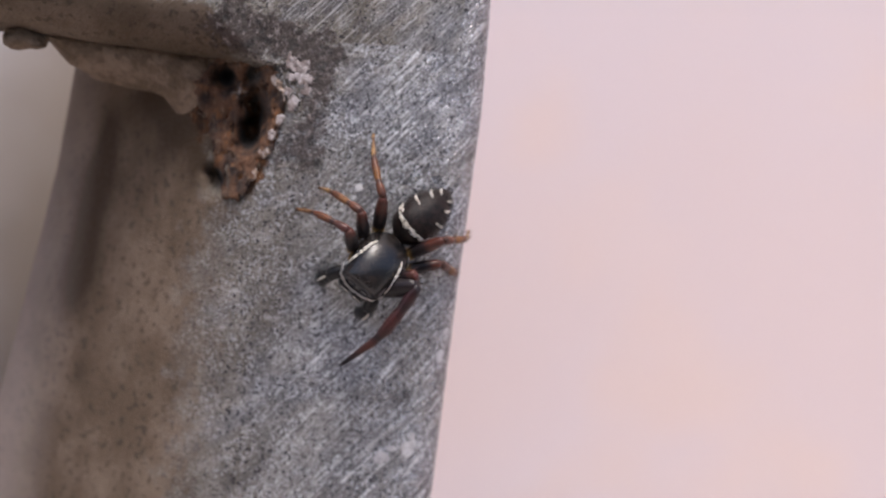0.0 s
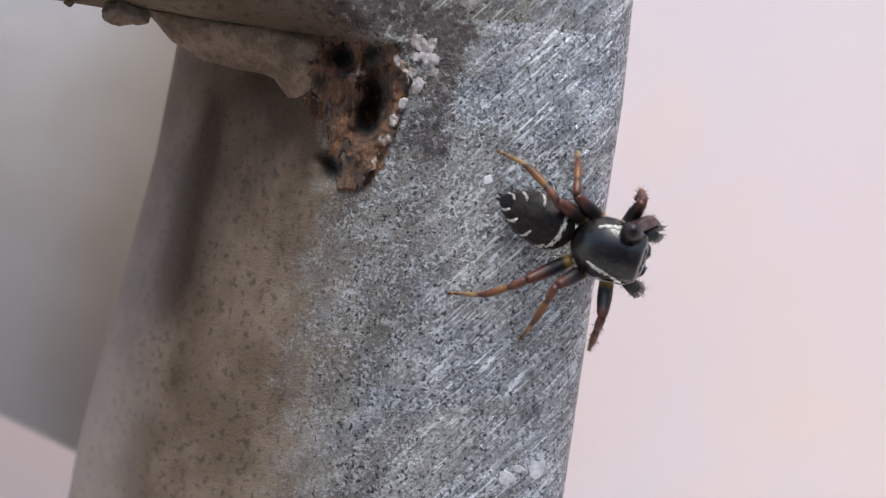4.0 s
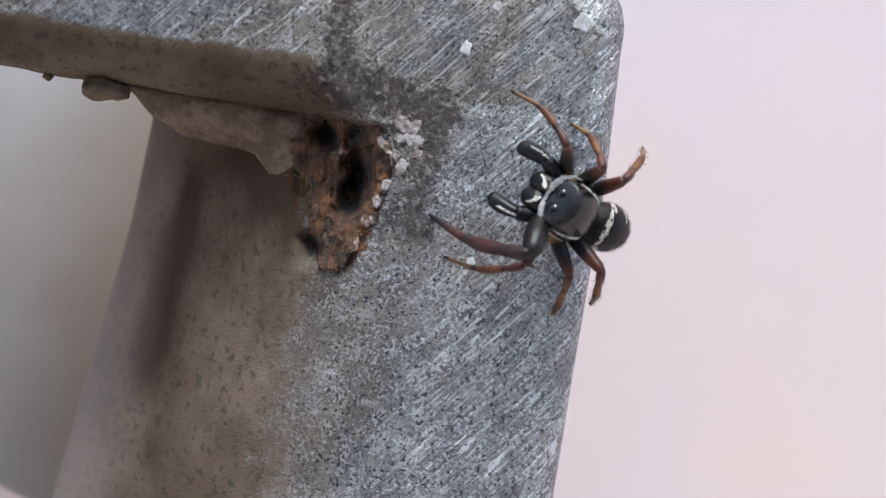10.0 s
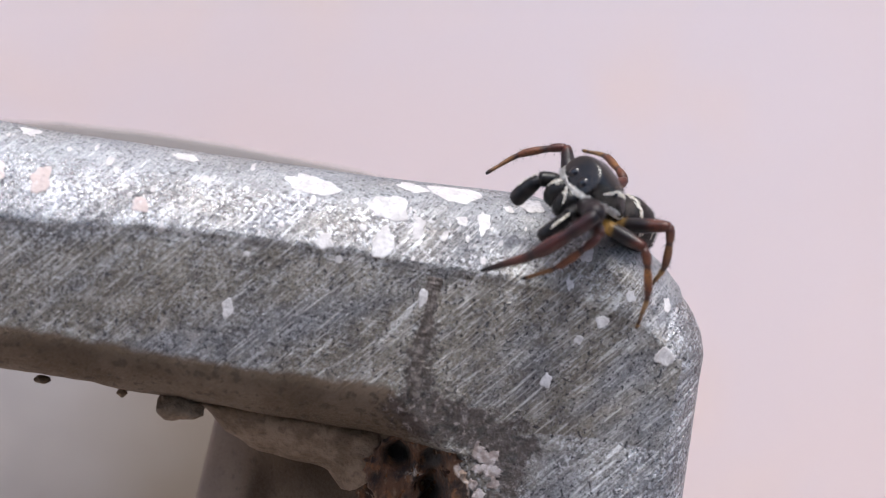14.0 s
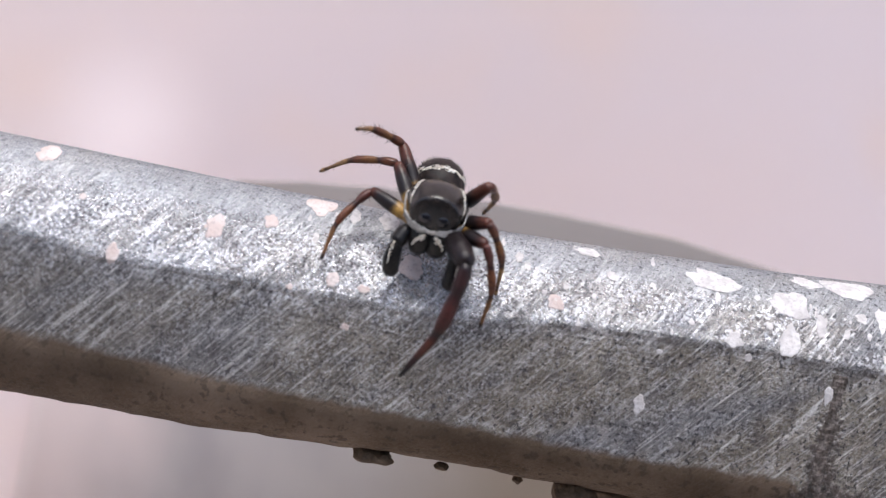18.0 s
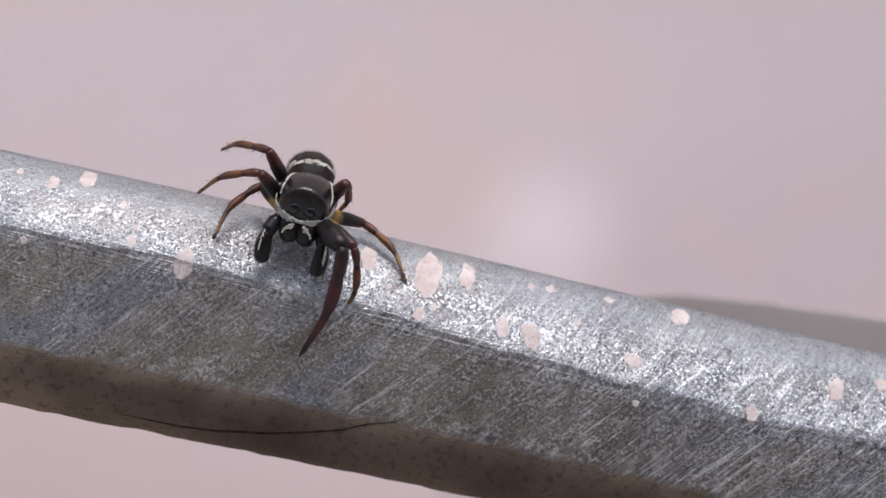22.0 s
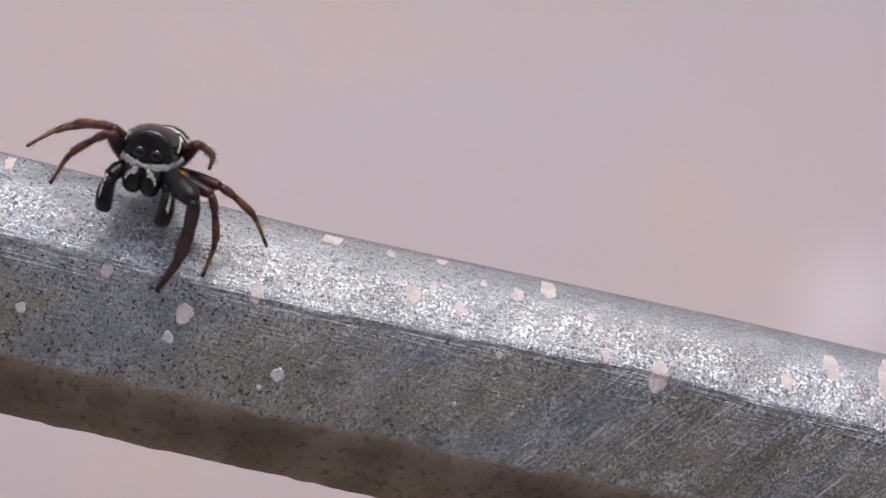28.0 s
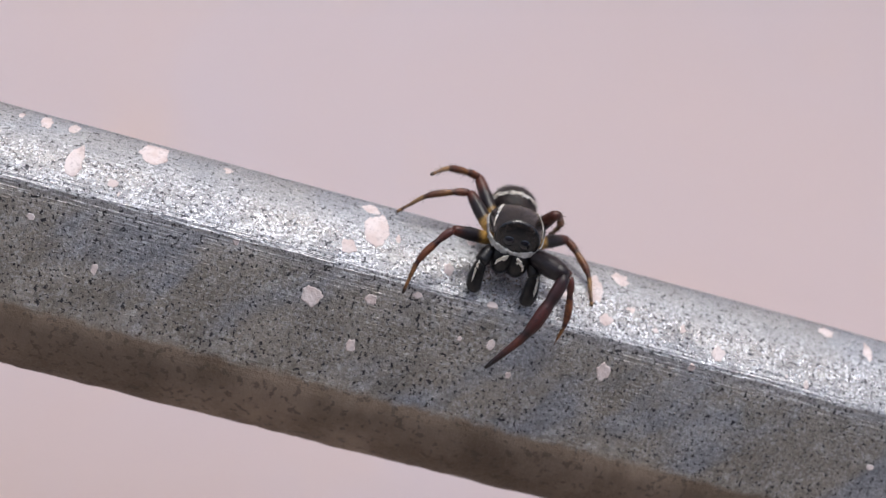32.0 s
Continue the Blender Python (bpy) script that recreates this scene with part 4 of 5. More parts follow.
def scales(rows, seed, count=700, gap=-0.36):
    """Many small pale scales strewn over a strip; rows hold the strip's two edges as their inner points."""
    rng = random.Random(seed + 77)
    bm = bmesh.new()
    last = len(rows) - 1
    for _ in range(count):
        u, v = rng.uniform(0, last), rng.gauss(0.5, 0.24)
        v = min(1.05, max(-0.05, v))
        i = min(last - 1, int(u))
        a = Vector(rows[i][1]).lerp(Vector(rows[i][2]), v)
        b = Vector(rows[i + 1][1]).lerp(Vector(rows[i + 1][2]), v)
        p = a.lerp(b, u - i)
        if noise.noise((u * 0.8, v * 2.0, seed)) < gap:
            continue
        along = (b - a).normalized()
        across = (Vector(rows[i][2]) - Vector(rows[i][1])).normalized()
        up = along.cross(across)
        t = rng.uniform(-0.9, 0.9)
        d = (along * math.cos(t) + across * math.sin(t)) * MM * rng.uniform(0.05, 0.10)
        e = up.cross(d).normalized() * MM * rng.uniform(0.018, 0.032)
        lift = up * MM * rng.uniform(-0.012, 0.03)
        vs = [bm.verts.new((p + q) * CM) for q in (-d, e + lift, d + 2 * lift, -e + lift)]
        low = bm.verts.new((p - up * 0.002) * CM)
        bm.faces.new(vs)
        for k in range(4):
            bm.faces.new((vs[(k + 1) % 4], vs[k], low))
    return bm




def shell(profile, n=32, power=1.0):
    """A body along +y whose sections are squarish for a power below one."""
    rings = []
    for y, w, z, h in profile:
        ring = []
        for a in np.linspace(0, 2 * math.pi, n, endpoint=False):
            c, d = math.cos(a), math.sin(a)
            ring.append((MM * w * math.copysign(abs(c) ** power, c), MM * y, MM * (z + h * math.copysign(abs(d) ** power, d))))
        rings.append(ring)
    return loft(rings)


def strap(points, width, thick, seed=0, count=700):
    """A ragged strip of pale scales through points (x, y, z) in millimetres, upright and facing away from the axis."""
    n = 40
    ts = np.linspace(0, 1, len(points))
    rings = []
    for i in range(n):
        u = i / (n - 1)
        p = Vector([float(np.interp(u, ts, [q[k] for q in points])) for k in range(3)])
        out = Vector((p.x, p.y - 0.2, 0)).normalized()
        w = width / 2 * (1 + 0.5 * noise.noise((i * 0.7, seed, 2)) + 0.3 * noise.noise((i * 2.1, seed, 5))) * min(1, 0.3 + 4 * u, 0.3 + 4 * (1 - u))
        ring = []
        for s, o in ((-1, -thick), (-0.7, thick), (0.7, thick), (1, -thick)):
            q = p + out * o + Vector((0, 0, s * w))
            ring.append(tuple(MM * c for c in q))
        rings.append(ring)
    return scales(rings, seed, count)


def ball(x, y, z, r):
    bm = bmesh.new()
    bmesh.ops.create_uvsphere(bm, u_segments=18, v_segments=12, radius=r * MM * CM)
    bmesh.ops.translate(bm, vec=Vector((x, y, z)) * MM * CM, verts=bm.verts)
    return bm


def fringe(profile, count, y0, y1, length, seed, a0=0, a1=180):
    """Fine hairs that stand off a body."""
    rng = random.Random(seed)
    bm = bmesh.new()
    for _ in range(count):
        y, a = rng.uniform(y0, y1), radians(rng.uniform(a0, a1))
        p = around(profile, y, a, -0.03)
        q = around(profile, y, a, length * rng.uniform(0.5, 1.0))
        q.y -= MM * length * rng.uniform(0.2, 0.9)
        side = Vector((0, 1, 0)).cross(q - p)
        side = side.normalized() * 0.0012 if side.length > 1e-7 else Vector((0.0012, 0, 0))
        other = side.cross((q - p).normalized())
        base = [bm.verts.new((p + o) * CM) for o in (side, -0.5 * side + other * 0.87, -0.5 * side - other * 0.87)]
        tip = bm.verts.new(q * CM)
        for k in range(3):
            bm.faces.new((base[k], base[(k + 1) % 3], tip))
    return bm


def column(profile, n=16):
    """An upright body from (z, half width, y centre, half depth) in millimetres."""
    return loft([[(MM * w * math.cos(a), MM * (y + d * math.sin(a)), MM * z) for a in np.linspace(0, 2 * math.pi, n, endpoint=False)] for z, w, y, d in profile])


def patch(x, y, z, w, h, lean, seed, count):
    """A small upright patch of pale scales that faces forward."""
    rows = []
    for u in np.linspace(0, 1, 8):
        half = w / 2 * math.sin(math.pi * (0.12 + 0.8 * u))
        cx, cz = x + lean * (u - 0.5), z + h * (0.5 - u)
        rows.append([(0, 0, 0), (MM * (cx - half), MM * (y - 0.15 * u), MM * cz), (MM * (cx + half), MM * (y - 0.15 * u), MM * cz)])
    return scales(rows, seed, count)


def smooth_profile(profile, n):
    """The same profile with rings added along a smooth curve."""
    out = []
    for i in range(len(profile) - 1):
        p0, p1, p2, p3 = (Vector(profile[min(max(i + k, 0), len(profile) - 1)]) for k in (-1, 0, 1, 2))
        for k in range(n):
            t = k / n
            out.append(tuple(0.5 * ((2 * p1) + (p2 - p0) * t + (2 * p0 - 5 * p1 + 4 * p2 - p3) * t * t + (3 * p1 - p0 - 3 * p2 + p3) * t ** 3)))
    return out + [profile[-1]]


carapace = part("carapace", shell(smooth_profile(CARAPACE, 3), 48, BULGE), CROWN, spider, "glossy black domed carapace")
abdomen = part("abdomen", shell(smooth_profile(ABDOMEN, 3), 40), FUZZ, spider, "dark brown oval abdomen")
part("hair", fringe(ABDOMEN, 900, -4.6, -1.8, 0.15, 4, -20, 200), FUZZ, abdomen, "fine dark hairs on the abdomen")
part("hair", fringe(CARAPACE, 700, -1.3, 1.4, 0.10, 5, -10, 190), FUZZ, carapace, "fine dark hairs on the carapace")
part("pale_hair", fringe(CARAPACE, 90, -0.9, 0.6, 0.09, 15, 30, 150), TAN_HAIR, carapace, "sparse tan hairs on the carapace")
for s in (1, -1):
    side = lambda a: a if s > 0 else 180 - a
    part("cheek_band", strap([(s * 1.19, -0.45, 0.0), (s * 1.25, -0.1, -0.05), (s * 1.21, 0.5, -0.16), (s * 1.14, 1.0, -0.30), (s * 0.92, 1.38, -0.46), (s * 0.47, 1.54, -0.58), (0, 1.57, -0.61)], 0.34, 0.045, s, 1500), GREY_HAIR, spider, "broad whitish band under the eyes and along the cheek")
    part("rim_band", band(CARAPACE, [(-1.3, side(30)), (-1.05, side(10)), (-0.6, side(-4)), (-0.1, side(-8))], 0.10, seed=41 + s, gap=-0.1, count=260), WHITE_HAIR, carapace, "thin white line along the carapace's edge")
    part("crown_streak", band(CARAPACE, [(-0.55, side(52)), (-0.2, side(46)), (0.2, side(38)), (0.6, side(26)), (0.95, side(8))], 0.20, seed=3 + s, gap=-0.02, count=460), WHITE_HAIR, carapace, "pale broken streak on the crown")
    for y, w, a0, a1 in ((-2.45, 0.15, 4, 34), (-3.15, 0.13, 14, 56), (-3.9, 0.13, 24, 62), (-4.4, 0.10, 30, 70)):
        part("side_dash", band(ABDOMEN, [(y - 0.22, side(a0)), (y, side((a0 + a1) / 2)), (y + 0.16, side(a1))], w, seed=7 + s + int(-y * 10), gap=-0.02, count=190), WHITE_HAIR, abdomen, "white dash on the abdomen")
    # front eyes: large inner, small outer, and one further back
    for ex, ey, ez, er in ((0.35, 1.29, -0.13, 0.33), (0.84, 1.12, -0.06, 0.22), (1.02, 0.40, 0.42, 0.14)):
        part("eye", ball(s * ex, ey, ez, er), EYE, spider, "glossy black eye")
    jaw = part("jaw", column(((-0.45, 0.34, 1.05, 0.32), (-0.7, 0.45, 1.2, 0.42), (-1.0, 0.48, 1.28, 0.45), (-1.35, 0.46, 1.28, 0.42), (-1.62, 0.38, 1.22, 0.36), (-1.8, 0.22, 1.16, 0.22))), BLACK, spider, "bulging black jaw")
    jaw.location.x = s * 0.36 * MM * CM
    part("face_tuft", patch(s * 0.05, 1.79, -0.98, 0.27, 0.55, s * 0.34, 21 + s, 260), WHITE_HAIR, jaw, "white tuft on the jaw")
part("shoulder_band", band(ABDOMEN, [(-2.75, -12), (-2.35, 12), (-2.05, 40), (-1.92, 66), (-1.9, 90), (-1.92, 114), (-2.05, 140), (-2.35, 168), (-2.75, 192)], 0.20, seed=11, gap=-0.12, count=900), WHITE_HAIR, abdomen, "white broken band across the front of the abdomen")
part("underside", shell(((-1.25, 0.3, -0.72, 0.2), (-0.8, 0.85, -0.76, 0.3), (0.0, 1.0, -0.8, 0.32), (0.8, 0.8, -0.78, 0.3), (1.1, 0.3, -0.72, 0.2)), 18), YELLOW, spider, "yellowish underside")
part("waist", shell(((-1.9, 0.25, -0.15, 0.22), (-1.6, 0.2, -0.2, 0.18), (-1.3, 0.25, -0.2, 0.22)), 12), FUZZ, spider)
for s in (-1, 1):
    part("spinneret", shell(((-5.05, 0.03, -0.02, 0.03), (-4.85, 0.08, 0, 0.08), (-4.6, 0.12, 0.02, 0.12)), 8), FUZZ, abdomen).location.x = s * 0.1 * MM * CM

HIPS = {"L1": (-0.75, 0.85, -0.75), "L2": (-0.85, 0.3, -0.8), "L3": (-0.85, -0.3, -0.8), "L4": (-0.7, -1.05, -0.7), "R2": (0.85, 0.3, -0.8), "R3": (0.85, -0.3, -0.8), "R4": (0.7, -1.05, -0.7)}
LENGTHS = {"L1": (2.3, 5.2), "L2": (2.1, 3.5), "R2": (2.1, 3.5), "L3": (2.3, 3.4), "R3": (2.3, 3.4), "L4": (2.7, 3.5), "R4": (2.7, 3.5)}


def limb_pose(at, along, hint):
    z = Vector(along).normalized()
    x = Vector(hint) - z * Vector(hint).dot(z)
    x = x.normalized() if x.length > 1e-4 else z.orthogonal().normalized()
    y = z.cross(x)
    return Matrix(((x.x, y.x, z.x, at.x), (x.y, y.y, z.y, at.y), (x.z, y.z, z.z, at.z), (0, 0, 0, 1)))


def bow(u):
    """How far a bent limb stands off its chord: two straight stretches and a knuckle."""
    return float(np.interp(u, [0, 0.12, 0.3, 0.46, 0.55, 0.64, 1], [0, 0.36, 0.75, 0.98, 1.0, 0.92, 0]))


def limb(length, radii, bend=0.0, n=10):
    """A limb along +z from its joint, thick by (fraction, radius) in millimetres, bowed towards +x by bend."""
    rings = []
    for k in range(25):
        u = k / 24
        r = float(np.interp(u, [q[0] for q in radii], [q[1] for q in radii]))
        rings.append([(MM * (r * math.cos(a) + bend * bow(u)), MM * r * math.sin(a), MM * length * u) for a in np.linspace(0, 2 * math.pi, n, endpoint=False)])
    bm = loft(rings)
    rng = random.Random(int(length * 100 + bend * 10))
    for _ in range(int(length * 26)):
        u, a = rng.uniform(0.05, 0.97), rng.uniform(0, 2 * math.pi)
        r = float(np.interp(u, [q[0] for q in radii], [q[1] for q in radii]))
        p = Vector((r * 0.9 * math.cos(a) + bend * bow(u), r * 0.9 * math.sin(a), length * u))
        q = p + Vector((math.cos(a), math.sin(a), 0.8)) * rng.uniform(0.06, 0.26)
        side = Vector((-math.sin(a), math.cos(a), 0)) * 0.012
        lift = Vector((0, 0, 0.014))
        vs = [bm.verts.new(v * MM * CM) for v in (p + side, p - side, p + lift, q)]
        for f in ((0, 1, 3), (1, 2, 3), (2, 0, 3)):
            bm.faces.new([vs[k] for k in f])
    return bm


LEG_PARTS = {}
for leg, hip in HIPS.items():
    la, lb = LENGTHS[leg]
    big = leg == "L1"
    thick = ((0, 0.26), (0.15, 0.42), (0.6, 0.5), (0.9, 0.4), (1, 0.24)) if big else ((0, 0.20), (0.2, 0.30), (0.6, 0.31), (0.92, 0.235), (1, 0.17))
    femur = part("femur", limb(la, thick), FEMUR_BIG if big else FEMUR, spider, "black thick upper leg" if big else "dark upper leg")
    thin = ((0, 0.22), (0.06, 0.30), (0.2, 0.29), (0.25, 0.25), (0.32, 0.30), (0.48, 0.29), (0.58, 0.19), (0.62, 0.2), (0.8, 0.15), (0.92, 0.12), (1, 0.07)) if big else ((0, 0.15), (0.06, 0.20), (0.16, 0.185), (0.21, 0.13), (0.26, 0.15), (0.38, 0.175), (0.52, 0.155), (0.57, 0.10), (0.61, 0.115), (0.78, 0.09), (0.82, 0.07), (0.92, 0.075), (0.96, 0.09), (1, 0.05))
    shin = part("shin", limb(lb, thin, 0.38 if big else 0.36), SHIN_BIG if big else SHIN_RED if leg[1] == "2" else SHIN_AMBER, femur, "dark red-brown lower leg" if big else "amber-brown lower leg")
    hx, hy, hz = hip
    coxa = part("coxa", shell(((-0.34, 0.12, 0, 0.12), (-0.2, 0.27, 0, 0.25), (0.05, 0.33, 0, 0.3), (0.25, 0.27, 0, 0.26), (0.36, 0.14, 0, 0.14)), 14), YELLOW, spider, "golden yellow leg joint")
    coxa.matrix_basis = pose(hx * 1.02 * MM * CM, hy * MM * CM, (hz + 0.06) * MM * CM, 0, 0, math.degrees(math.atan2(-hx, hy + 0.2)))
    LEG_PARTS[leg] = (femur, shin)
for s in (-1, 1):
    upper = part("palp", limb(0.98, ((0, 0.25), (0.4, 0.33), (0.9, 0.32), (1, 0.25)), 0.05), BLACK, spider, "black feeler before the face")
    upper.matrix_basis = limb_pose(Vector((s * 0.78, 1.0, -0.8)) * MM * CM, (s * 0.45, 0.62, -0.62), (s, 0, 0))
    tip = part("palp_tip", limb(1.45, ((0, 0.22), (0.15, 0.29), (0.5, 0.36), (0.85, 0.34), (0.96, 0.24), (1, 0.08)), 0.06), BLACK, upper, "swollen black tip of the feeler")
    down = limb_pose(Vector((0, 0, 0)), (s * -0.02, 0.05, -1.0), (s, 0, 0))
    tip.matrix_basis = Matrix.Translation((0, 0, 0.92 * MM * CM)) @ (upper.matrix_basis.to_3x3().inverted() @ down.to_3x3()).to_4x4()
    streak = part("palp_streak", scales([[(0, 0, 0), ((0.37 - q) * MM, -w * MM, u * MM), ((0.37 - q) * MM, w * MM, u * MM)] for u, q, w in ((-0.1, 0.13, 0.02), (0.2, 0.05, 0.06), (0.5, -0.03, 0.05), (0.8, -0.01, 0.02))], 31 + s, 60 if s < 0 else 30), WHITE_HAIR, tip, "white streak on the feeler")
    streak.matrix_basis = pose(0, 0, 0, 0, 0, -s * 60)


# ---- movement ----
SPIDER_ROWS = [
    (0, (0.886, -0.180, -1.403), (-0.499, -0.379, -0.779), (0.199, -0.927, 0.319)),
    (0.5, (0.989, -0.180, -1.502), (0.010, -0.328, -0.945), (-0.000, -0.945, 0.328)),
    (1, (1.023, -0.180, -1.464), (0.150, -0.331, -0.932), (-0.050, -0.942, 0.331)),
    (1.5, (1.146, -0.180, -1.352), (0.465, -0.455, -0.759), (0.000, -0.862, 0.507)),
    (2, (1.196, -0.180, -1.432), (0.582, -0.251, -0.773), (0.349, -0.848, 0.399)),
    (2.5, (1.291, -0.180, -1.367), (0.859, -0.400, -0.320), (-0.369, -0.919, 0.140)),
    (3, (1.297, -0.180, -1.308), (0.961, -0.260, -0.090), (-0.261, -0.965, 0.020)),
    (3.5, (1.253, -0.180, -1.304), (0.963, -0.261, -0.070), (-0.259, -0.966, 0.020)),
    (5.5, (1.371, -0.080, -1.178), (0.820, -0.102, -0.564), (0.256, -0.820, 0.512)),
    (6, (1.402, -0.020, -1.202), (0.761, -0.100, -0.641), (0.352, -0.755, 0.553)),
    (6.5, (1.436, 0.005, -1.270), (0.320, -0.350, -0.880), (0.802, -0.391, 0.451)),
    (7, (1.448, 0.030, -1.211), (0.040, -0.600, -0.799), (0.871, -0.270, 0.410)),
    (7.5, (1.382, -0.045, -1.127), (-0.110, -0.848, -0.519), (0.842, -0.361, 0.401)),
    (8, (1.306, -0.120, -1.134), (-0.261, -0.903, -0.341), (0.833, -0.391, 0.391)),
    (8.5, (1.176, -0.140, -1.045), (-0.600, -0.800, 0.010), (0.800, -0.600, -0.010)),
    (9, (1.047, -0.160, -0.897), (-0.719, -0.659, 0.220), (0.641, -0.751, -0.160)),
    (9.5, (1.018, -0.147, -0.869), (-0.699, -0.689, 0.190), (0.680, -0.720, -0.140)),
    (10, (1.106, -0.133, -0.803), (-0.550, -0.800, 0.240), (0.762, -0.601, -0.241)),
    (10.5, (1.037, -0.120, -0.702), (-0.613, -0.412, 0.674), (0.381, -0.903, -0.201)),
    (11, (1.137, -0.070, -0.588), (-0.110, -0.440, 0.891), (0.464, -0.804, -0.371)),
    (11.5, (1.177, -0.020, -0.258), (0.070, -0.070, 0.995), (0.620, -0.780, -0.090)),
    (12, (1.081, 0.000, 0.230), (-0.300, -0.070, 0.951), (0.788, -0.609, 0.090)),
    (12.5, (0.900, -0.030, 0.386), (-0.657, -0.528, 0.538), (0.756, -0.468, 0.458)),
    (13, (0.846, -0.020, 0.412), (-0.729, -0.629, 0.270), (0.540, -0.290, 0.790)),
    (13.5, (0.731, 0.000, 0.488), (-0.716, -0.527, 0.458), (0.630, -0.200, 0.750)),
    (15.5, (0.351, 0.050, 0.599), (0.043, -0.973, -0.227), (-0.011, -0.228, 0.974)),
    (16, (0.185, 0.051, 0.440), (-0.063, -0.941, -0.333), (0.007, -0.334, 0.942)),
    (16.5, (-0.457, 0.052, 0.397), (-0.219, -0.936, -0.275), (0.026, -0.287, 0.958)),
    (17, (-0.847, 0.053, 0.390), (-0.158, -0.942, -0.295), (0.018, -0.301, 0.953)),
    (17.5, (-1.405, 0.054, 0.413), (-0.053, -0.954, -0.295), (0.009, -0.296, 0.955)),
    (18, (-1.725, 0.055, 0.409), (-0.053, -0.954, -0.295), (0.009, -0.295, 0.955)),
    (18.5, (-2.803, 0.055, 0.301), (-0.297, -0.888, -0.350), (0.007, -0.369, 0.929)),
    (19, (-2.894, 0.056, 0.465), (0.051, -0.999, 0.012), (-0.029, 0.011, 1.000)),
    (19.5, (-2.910, 0.057, 0.418), (0.080, -0.996, -0.037), (-0.028, -0.039, 0.999)),
    (20, (-2.931, 0.058, 0.396), (0.055, -0.983, -0.176), (-0.018, -0.177, 0.984)),
    (20.5, (-3.197, 0.059, 0.397), (-0.138, -0.947, -0.291), (0.020, -0.297, 0.955)),
    (21, (-3.929, 0.060, 0.331), (-0.399, -0.875, -0.273), (0.046, -0.316, 0.948)),
    (21.5, (-4.503, 0.061, 0.435), (-0.094, -0.962, -0.256), (0.010, -0.258, 0.966)),
    (22, (-5.040, 0.062, 0.401), (-0.031, -0.963, -0.266), (0.004, -0.266, 0.964)),
    (22.5, (-5.336, 0.063, 0.262), (-0.122, -0.908, -0.400), (-0.005, -0.402, 0.916)),
    (23, (-5.278, 0.064, 0.343), (0.096, -0.967, -0.237), (-0.020, -0.240, 0.971)),
    (23.5, (-5.307, 0.065, 0.324), (-0.219, -0.936, -0.275), (0.026, -0.287, 0.958)),
    (24, (-5.300, 0.065, 0.314), (-0.265, -0.937, -0.226), (0.045, -0.246, 0.968)),
    (24.5, (-5.372, 0.066, 0.366), (-0.010, -0.967, -0.256), (-0.002, -0.256, 0.967)),
    (25, (-5.356, 0.067, 0.340), (0.053, -0.954, -0.295), (-0.009, -0.296, 0.955)),
    (25.5, (-5.208, 0.068, 0.318), (0.438, -0.820, -0.367), (0.001, -0.408, 0.913)),
    (27.5, (-6.832, 0.072, 0.404), (-0.053, -0.965, -0.256), (0.009, -0.257, 0.966)),
    (28, (-7.713, 0.073, 0.427), (-0.051, -0.999, -0.018), (0.019, -0.019, 1.000)),
    (28.5, (-8.713, 0.074, 0.357), (-0.101, -0.994, -0.037), (0.039, -0.041, 0.998)),
    (29, (-9.897, 0.075, 0.356), (-0.238, -0.909, -0.342), (0.011, -0.355, 0.935)),
    (29.5, (-10.126, 0.075, 0.460), (0.000, -0.995, -0.095), (0.000, -0.095, 0.995)),
    (30, (-10.049, 0.076, 0.420), (0.102, -0.982, -0.157), (-0.003, -0.158, 0.987)),
    (30.5, (-10.079, 0.077, 0.448), (-0.010, -0.991, -0.135), (-0.001, -0.135, 0.991)),
    (31, (-10.429, 0.078, 0.385), (-0.346, -0.895, -0.283), (0.038, -0.315, 0.948)),
    (31.5, (-11.092, 0.079, 0.227), (-0.319, -0.869, -0.379), (0.004, -0.401, 0.916)),
    (32, (-11.176, 0.080, 0.345), (-0.010, -0.961, -0.276), (-0.002, -0.276, 0.961)),
]
